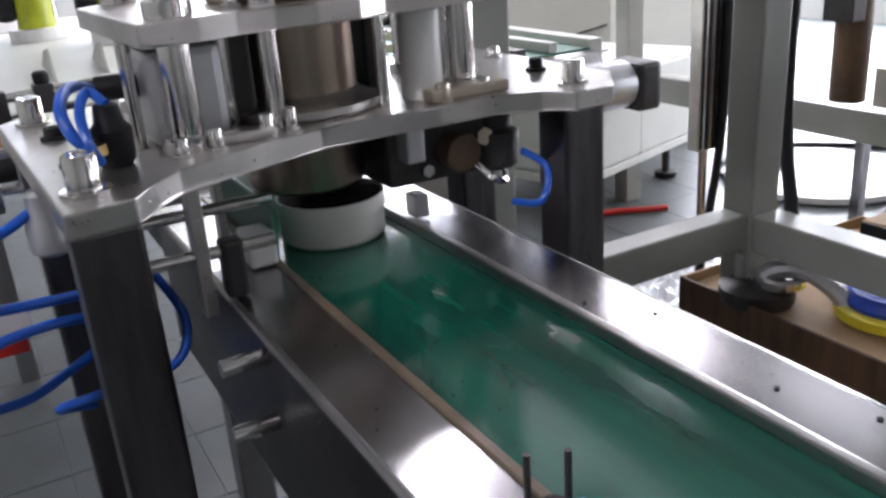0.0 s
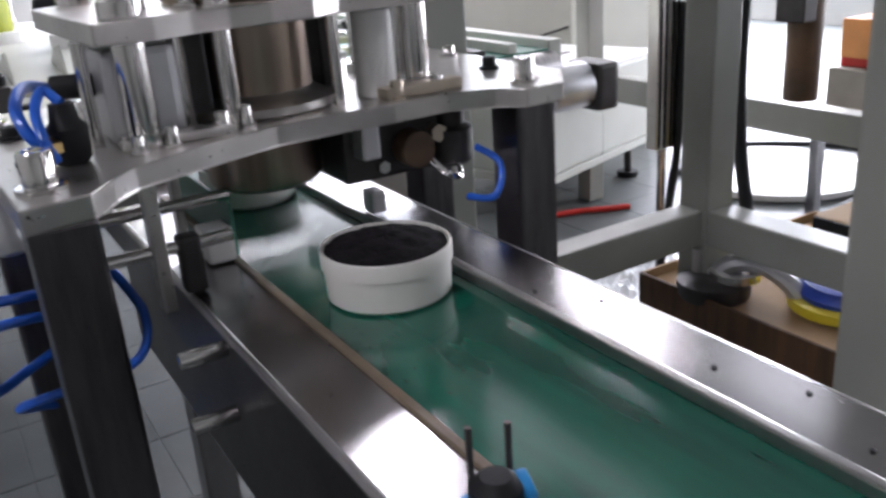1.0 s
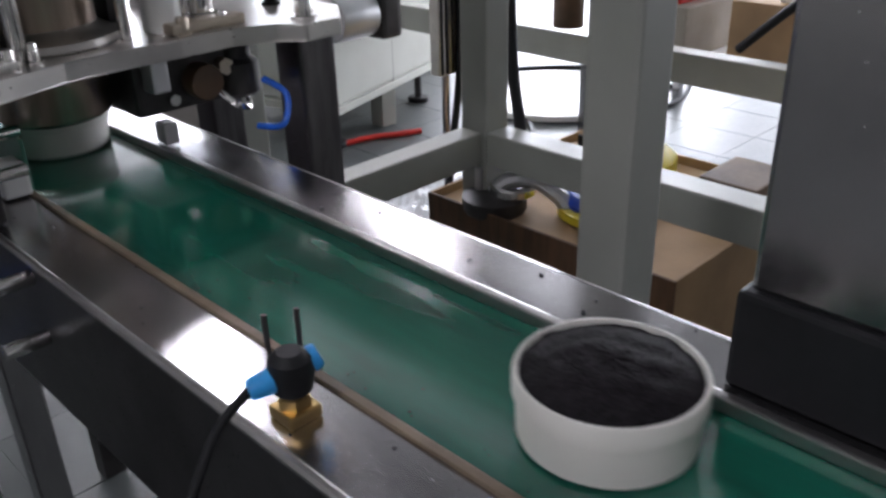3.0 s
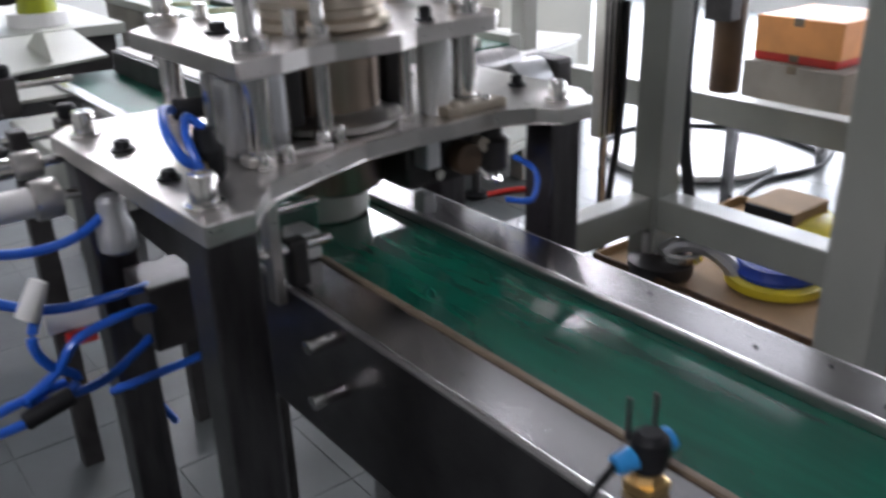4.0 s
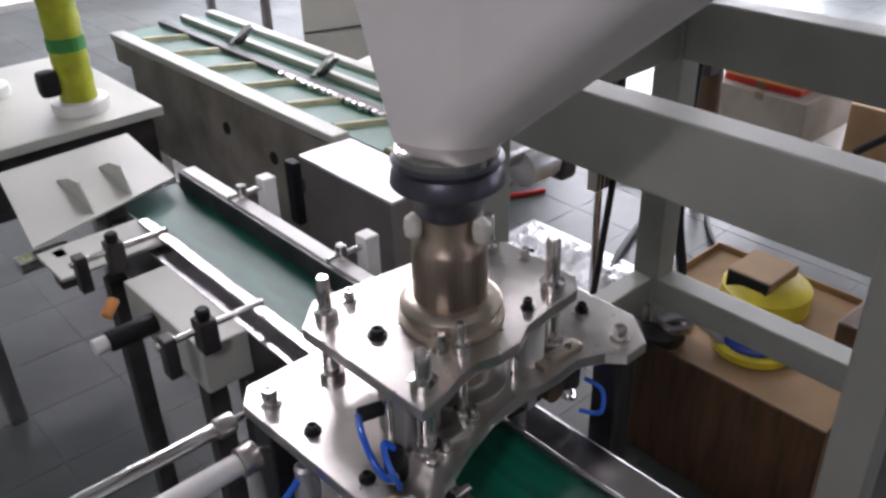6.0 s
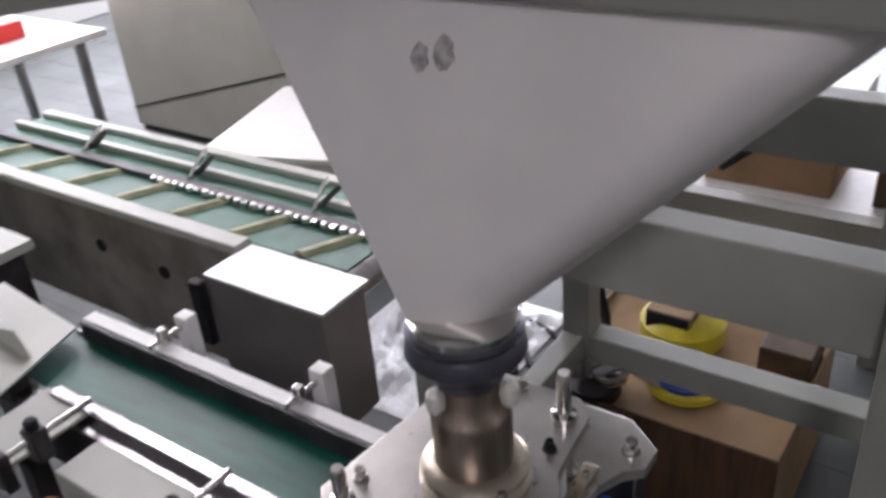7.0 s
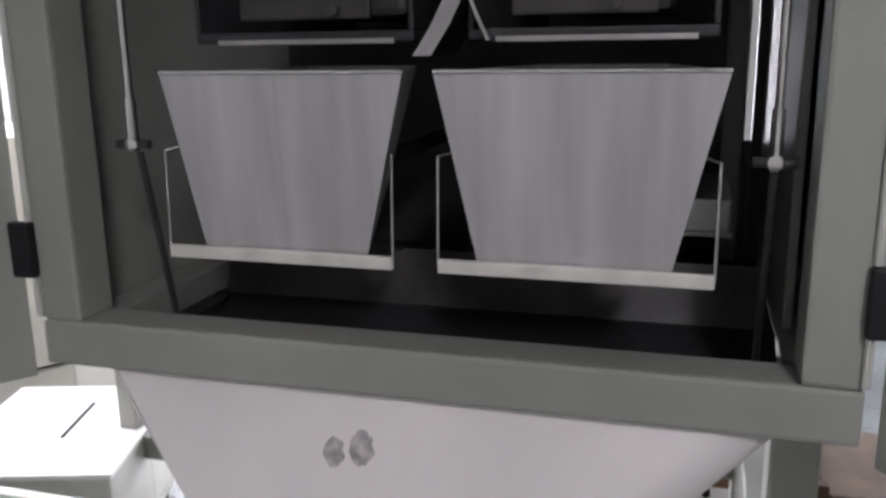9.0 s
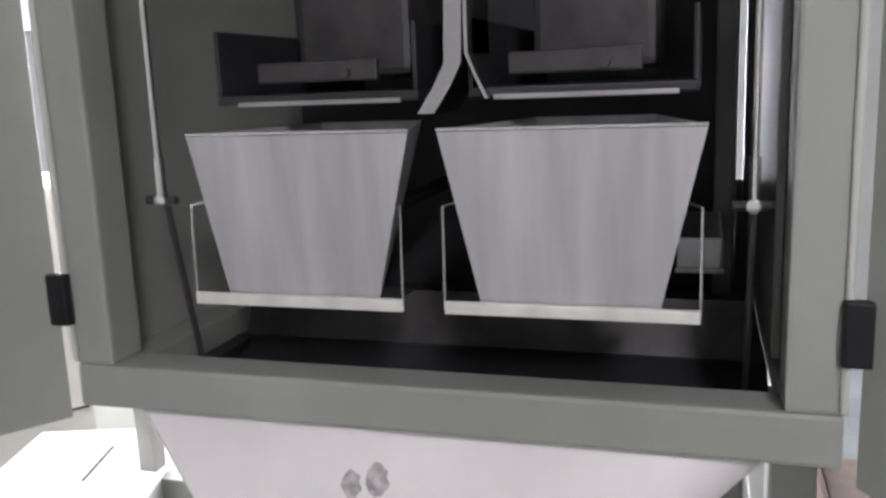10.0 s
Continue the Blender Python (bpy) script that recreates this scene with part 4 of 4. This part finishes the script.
for k, (x, y, w, d, hh, mm) in enumerate(((0.0, 5.3, 0.35, 0.3, 0.18, WHITE), (0.7, 5.4, 0.3, 0.3, 0.12, BLACK), (1.3, 5.3, 0.45, 0.35, 0.2, PAINT_PALE), (2.0, 5.35, 0.3, 0.3, 0.1, RED), (-0.3, 5.5, 0.2, 0.2, 0.25, GREEN))):
    g = thing("carton", x, y, 0.78, "closed packing carton on the workbench", "carton", "cartons on the bench")
    body = part("carton_body", box(x, x + w, y, y + d, 0.78, 0.78 + hh, 0.006), mm, g)
    part("tape", box(x - 0.001, x + w + 0.001, y + d / 2 - 0.02, y + d / 2 + 0.02, 0.78 + hh - 0.05, 0.78 + hh + 0.001, 0), TAN, body)
# aluminium profile post
AX, AY = 1.742, 1.78
al = thing("profile_post", AX, AY, 0, "slotted aluminium profile post on a thin foot", "post")
for dx in (-0.022, 0.022):
    part("profile", box(AX + dx - 0.020, AX + dx + 0.020, AY - 0.02, AY + 0.02, 0.55, 2.0, 0.003), ALU, al)
    for off in (-0.010, 0.010):
        part("slot", box(AX + dx + off - 0.0045, AX + dx + off + 0.0045, AY - 0.0225, AY - 0.018, 0.555, 1.995, 0), BLACK, al)
part("foot_rod", rod((AX, AY, 0.0), (AX, AY, 0.55), 0.013, seg=12), STEEL_MATT, al)
part("foot_pad", rod((AX, AY, 0.0), (AX, AY, 0.02), 0.04, seg=16, bev=0.004), BLACK, al, "", True)
# second frame with a hanging motor
fr = thing("rear_frame", 2.4, 1.8, 0, "grey painted rear machine frame with a hanging motor", "machine frame")
part("beam", box(2.363, 2.437, 0.70, 2.80, 0.46, 0.56, 0.004), PAINT, fr)
for y in (0.62, 2.80):
    part("post", box(2.36, 2.44, y, y + 0.08, 0.0, 1.5, 0.004), PAINT, fr)
part("beam", box(2.363, 2.437, 0.70, 2.80, 1.42, 1.497, 0.004), PAINT, fr)
mo = part("motor", rod((2.3, 1.75, 0.60), (2.3, 1.75, 0.95), 0.052, seg=24, bev=0.006), DARKBROWN, fr, "dark brown motor body", True)
part("motor_flange", rod((2.3, 1.75, 0.95), (2.3, 1.75, 0.98), 0.07, seg=24, bev=0.003), DARK, mo, "", True)
part("motor_box", box(2.22, 2.28, 1.70, 1.80, 0.84, 0.92, 0.006), DARK, mo)
part("motor_arm", box(2.28, 2.36, 1.72, 1.78, 0.98, 1.42, 0.004), PAINT, fr)
# goods behind the stand
sh = thing("goods_table", 3.0, 1.5, 0, "low white table stacked with cartons", "table")
part("tabletop", box(2.75, 3.6, 0.1, 2.1, 0.36, 0.39, 0.005), WHITE, sh)
for x in (2.78, 3.52):
    for y in (0.15, 2.0):
        part("leg", box(x, x + 0.04, y, y + 0.04, 0, 0.36, 0.003), STEEL_MATT, sh)
for x, y, w, d, z, hh, mm, lab in ((2.85, 1.62, 0.45, 0.42, 0.39, 0.2, GREYCARD, "grey-brown carton on the goods table"), (2.9, 1.68, 0.4, 0.35, 0.59, 0.035, RED, "flat red carton on the carton stack"),
                                   (2.88, 1.66, 0.4, 0.36, 0.625, 0.14, ORANGE, "orange printed carton on the carton stack"), (2.85, 0.95, 0.4, 0.5, 0.39, 0.25, CARDBOARD, "brown cardboard carton on the goods table"),
                                   (2.85, 0.35, 0.4, 0.45, 0.39, 0.4, DARKBROWN, "dark brown carton on the goods table"), (2.9, 0.9, 0.3, 0.4, 0.64, 0.16, WHITE, "white carton on a brown carton")):
    g = thing("carton", x, y, z, lab, "carton", "cartons on the goods table")
    body = part("carton_body", box(x, x + w, y, y + d, z, z + hh, 0.006), mm, g)
    part("tape", box(x - 0.001, x + w + 0.001, y + d / 2 - 0.02, y + d / 2 + 0.02, z + hh - 0.03, z + hh + 0.001, 0), TAN, body)
single("red_hose", hose([(2.75, 1.3, 0.72), (2.7, 1.15, 0.80), (2.72, 0.95, 0.84), (2.7, 0.75, 0.80), (2.72, 0.65, 0.70), (2.75, 0.8, 0.64), (2.8, 0.95, 0.645)], 0.014), RED, "red rubber hose lying over cartons", "hose", smooth=True)
single("black_hose", hose([(2.74, 1.35, 0.50), (2.70, 1.1, 0.72), (2.69, 0.9, 0.78), (2.7, 0.7, 0.72), (2.74, 0.55, 0.66), (2.76, 0.5, 0.40)], 0.016), BLACK, "black rubber hose lying over cartons", "hose", smooth=True)
# white lid and cables on the floor
single("drum_lid", turned((3.2, 2.5), [(0.36, 0.0), (0.40, 0.01), (0.40, 0.035), (0.37, 0.04), (0.35, 0.028), (0.05, 0.026)], 48), WHITE, "large round white drum lid on the floor", "lid", smooth=True)
for k, pts in enumerate(([(2.2, 2.0, 0.012), (2.6, 2.15, 0.012), (2.85, 2.4, 0.012), (2.95, 2.85, 0.012), (3.4, 3.0, 0.012), (3.8, 2.6, 0.012), (3.7, 2.1, 0.012)],
                         [(2.3, 1.5, 0.012), (2.7, 1.9, 0.012), (3.1, 2.05, 0.012), (3.5, 2.0, 0.012), (4.0, 2.2, 0.012)],
                         [(1.9, 2.35, 0.012), (2.05, 2.0, 0.012), (2.0, 1.7, 0.012), (1.75, 1.55, 0.012), (1.6, 1.75, 0.012)],
                         [(1.45, 1.80, 0.012), (1.56, 1.72, 0.012), (1.66, 1.72, 0.12), (1.74, 1.742, 0.40), (1.775, 1.747, 0.62), (1.78, 1.747, 0.95)])):
    single("floor_cable", hose(pts, 0.012), BLACK, "thin black cable lying on the floor", "cable", "floor cables", smooth=True)
single("red_strap", hose([(2.05, 2.75, 0.01), (2.2, 2.72, 0.012), (2.32, 2.66, 0.012), (2.42, 2.62, 0.01)], 0.012), RED, "short red strap on the floor", "strap", smooth=True)
pf = thing("plastic_film", 2.0, 2.35, 0, "crumpled translucent plastic film on the floor", "film")
bm = bmesh.new()
bmesh.ops.create_grid(bm, x_segments=40, y_segments=40, size=1)
for v in bm.verts:
    f = 1 - max(abs(v.co.x), abs(v.co.y)) ** 3
    v.co.z = 0.004 + max(0, f) * 0.10 * (abs(noise.noise(v.co * 2.2)) + 0.5 * abs(noise.noise(v.co * 6)))
bm.transform(Matrix.Translation((1.75, 2.1, 0.001)) @ Matrix.Diagonal((0.42, 0.36, 1.2, 1)))
part("sheet", bm, FILM, pf)

# carton under the stand with loose goods
cb = thing("cardboard_box", 1.6, 1.07, 0, "open brown cardboard box standing in the frame", "box")
BX0, BX1, BY0, BY1, BZ = 1.31, 1.95, 0.72, 1.42, 0.40
for b in ((BX0, BX0 + 0.008, BY0, BY1), (BX1 - 0.008, BX1, BY0, BY1), (BX0 + 0.008, BX1 - 0.008, BY0, BY0 + 0.008), (BX0 + 0.008, BX1 - 0.008, BY1 - 0.008, BY1)):
    # near side is darker board colour, standing in for the shade on it
    part("side", box(*b, 0.0, BZ, 0.002), WOOD_AND_SHADE if b[1] - b[0] < 0.02 and b[0] == BX0 else CARDBOARD, cb)
part("top_flap", box(BX0 + 0.01, BX1 - 0.01, BY0 + 0.01, BY1 - 0.01, BZ - 0.03, BZ - 0.022, 0.001), CARDBOARD, cb)
mt = thing("metal_fitting", 1.40, 1.24, BZ - 0.022, "used metal drain fitting lying on the box", "fitting")
part("base_disc", turned((1.38, 1.26), [(0.075, BZ - 0.022), (0.08, BZ - 0.012), (0.08, BZ + 0.015), (0.06, BZ + 0.025), (0.04, BZ + 0.03)], 24), DARK, mt, "", True)
part("bent_pipe", hose([(1.38, 1.26, BZ + 0.02), (1.40, 1.23, BZ + 0.055), (1.43, 1.18, BZ + 0.06), (1.45, 1.12, BZ + 0.03), (1.46, 1.09, BZ - 0.01)], 0.021), ALU_DULL, mt, "", True)
part("ring_nut", ring((1.40, 1.22), 0.035, 0.055, BZ + 0.028, BZ + 0.045, 20), CHROME, mt)
part("bolt", rod((1.36, 1.29, BZ + 0.02), (1.36, 1.29, BZ + 0.085), 0.012, seg=12), STEEL, mt)
bl = thing("tape_roll", 1.53, 1.04, BZ - 0.022, "blue and yellow roll lying on the box", "roll")
part("yellow_rim", turned((1.53, 1.04), [(0.10, BZ - 0.022), (0.115, BZ - 0.015), (0.115, BZ + 0.005), (0.095, BZ + 0.01)], 32), YELLOW, bl, "yellow plastic rim", True)
part("blue_top", turned((1.53, 1.04), [(0.095, BZ + 0.005), (0.098, BZ + 0.02), (0.085, BZ + 0.04), (0.05, BZ + 0.045), (0.02, BZ + 0.045)], 32), BLUE_DEEP, bl, "blue cap", True)
yb = thing("yellow_tool", 1.73, 1.13, BZ - 0.022, "yellow plastic tool with black face on the box", "tool")
part("yellow_body", turned((1.74, 1.13), [(0.11, BZ - 0.022), (0.13, BZ - 0.01), (0.13, BZ + 0.05), (0.10, BZ + 0.075), (0.04, BZ + 0.085)], 24), YELLOW, yb, "", True)
part("card_block", box(1.655, 1.815, 1.08, 1.22, BZ - 0.02, BZ + 0.11, 0.004), CARDBOARD, yb)
part("black_face", box(1.647, 1.655, 1.085, 1.215, BZ + 0.04, BZ + 0.108, 0.002), BLACK, yb)
single("small_carton", box(1.66, 1.84, 0.735, 0.88, BZ - 0.022, BZ + 0.08, 0.006), DARKBROWN, "small dark brown carton on the box", "carton")

# slatted crate of dark goods beyond the stand
cr = thing("wooden_crate", 2.3, -0.2, 0, "dark brown slatted wooden crate standing on the floor", "crate")
part("lining", box(2.09, 2.61, -0.56, 0.18, 0.02, 0.80, 0.004), DARKBROWN, cr)
for x in (2.05, 2.61):
    for y in (-0.60, 0.18):
        part("corner_post", box(x, x + 0.04, y, y + 0.04, 0.0, 0.86, 0.004), WOOD_AND_SHADE, cr)
for k in range(6):
    z = 0.05 + 0.135 * k
    part("slat", box(2.065, 2.085, -0.555, 0.175, z, z + 0.10, 0.003), WOOD_AND_SHADE, cr)
    part("slat", box(2.095, 2.605, 0.19, 0.21, z, z + 0.10, 0.003), WOOD_AND_SHADE, cr)
    part("slat", box(2.095, 2.605, -0.59, -0.57, z, z + 0.10, 0.003), WOOD_AND_SHADE, cr)

# machine column beside the rail
pr = thing("side_column", 0.55, -0.1, RT, "grey stainless machine column with black base on the rail", "machine column")
part("column", box(0.396, 0.75, -0.35, 0.176, 0.968, 1.55, 0.004), STEEL_MATT, pr)
part("base", box(0.390, 0.75, -0.37, 0.182, RT, 0.968, 0.004), BLACK, pr)


# ---- tubs ----
def tub(label):
    o = thing("tub", 0.297, 0.5, RT - 0.008, label, "tub", "tubs on the belt")
    z = RT - 0.008
    bm = turned((0.297, 0.5), [(0.052, z), (0.0555, z + 0.003), (0.0565, z + 0.03), (0.0585, z + 0.031), (0.0585, z + 0.044), (0.0575, z + 0.046), (0.0555, z + 0.046), (0.0545, z + 0.04)], 56)
    part("cup", bm, TUBWHITE, o, "", True)
    h = bmesh.new()
    rows = 14
    prev = None
    for i in range(rows + 1):
        r = 0.0545 * i / rows
        ringv = []
        for k in range(56):
            a = 2 * math.pi * k / 56
            p = Vector((r * math.cos(a), r * math.sin(a), 0))
            zz = 0.043 + 0.011 * (1 - (r / 0.0545) ** 2) + 0.0016 * noise.noise(p * 260) + 0.002 * noise.noise(p * 70)
            ringv.append(h.verts.new((0.297 + p.x, 0.5 + p.y, z + zz)))
        if prev:
            for k in range(56):
                h.faces.new((prev[k], prev[(k + 1) % 56], ringv[(k + 1) % 56], ringv[k]))
        prev = ringv
    bmesh.ops.remove_doubles(h, verts=h.verts, dist=0.00005)
    bmesh.ops.recalc_face_normals(h, faces=h.faces)
    part("granulate", h, POWDER, o, "heaped black granulate", True)
    return o


tub_a = tub("ivory plastic tub heaped with black granulate, riding the belt")
tub_b = tub("ivory plastic tub waiting under the filling tube")

# ---- floor tiles ----
T = 0.30
tile_mesh = None
rest = []
count = 0
for i in range(-18, 25):
    for j in range(-20, 28):
        x, y = i * T, j * T
        if not (X0 < x and x + T < X1 and Y0 < y and y + T < Y1):
            continue
        if -0.7 < x < 3.8 and 0.8 < y < 4.6 and count < 300:
            if tile_mesh is None:
                t0 = box(0.0012, T - 0.0012, 0.0012, T - 0.0012, -0.012, 0.0, 0.001)
                tile_mesh = bpy.data.meshes.new("tile")
                t0.to_mesh(tile_mesh)
                t0.free()
                tile_mesh.materials.append(FLOOR)
            o = new("tile", tile_mesh)
            o.location = (x, y, 0)
            o.parent = floor
            count += 1
        else:
            rest.append((x, y))
verts, faces = [], []
for x, y in rest:
    n0 = len(verts)
    verts += [(x + a, y + b, c) for c in (-0.012, 0) for a, b in ((0.0012, 0.0012), (T - 0.0012, 0.0012), (T - 0.0012, T - 0.0012), (0.0012, T - 0.0012))]
    faces += [(n0 + 4, n0 + 5, n0 + 6, n0 + 7)] + [(n0 + k, n0 + (k + 1) % 4, n0 + 4 + (k + 1) % 4, n0 + 4 + k) for k in range(4)]
me = bpy.data.meshes.new("far_tiles")
me.from_pydata(verts, [], faces)
me.materials.append(FLOOR)
ft = new("far_tiles", me)
ft.parent = floor
ft["kind"] = "stuff"


def motions():
    z = RT - 0.008
    walk(tub_a, [(0, pose(0.302, 0.918, z)), (0.5, pose(0.303, 0.81, z)), (1.0, pose(0.305, 0.701, z)), (1.5, pose(0.307, 0.585, z)), (2.0, pose(0.307, 0.469, z)), (3.3, pose(0.307, 0.138, z)), (3.5, pose(0.307, 0.09, z)), (6.0, pose(0.307, -0.49, z)), (6.5, pose(0.307, -0.60, z)), (10, pose(0.307, -0.60, z))])
    walk(tub_b, [(0, pose(0.31, 1.085, z)), (1.0, pose(0.31, 1.07, z)), (2, pose(0.31, 1.01, z)), (10, pose(0.31, 0.985, z))])


motions()
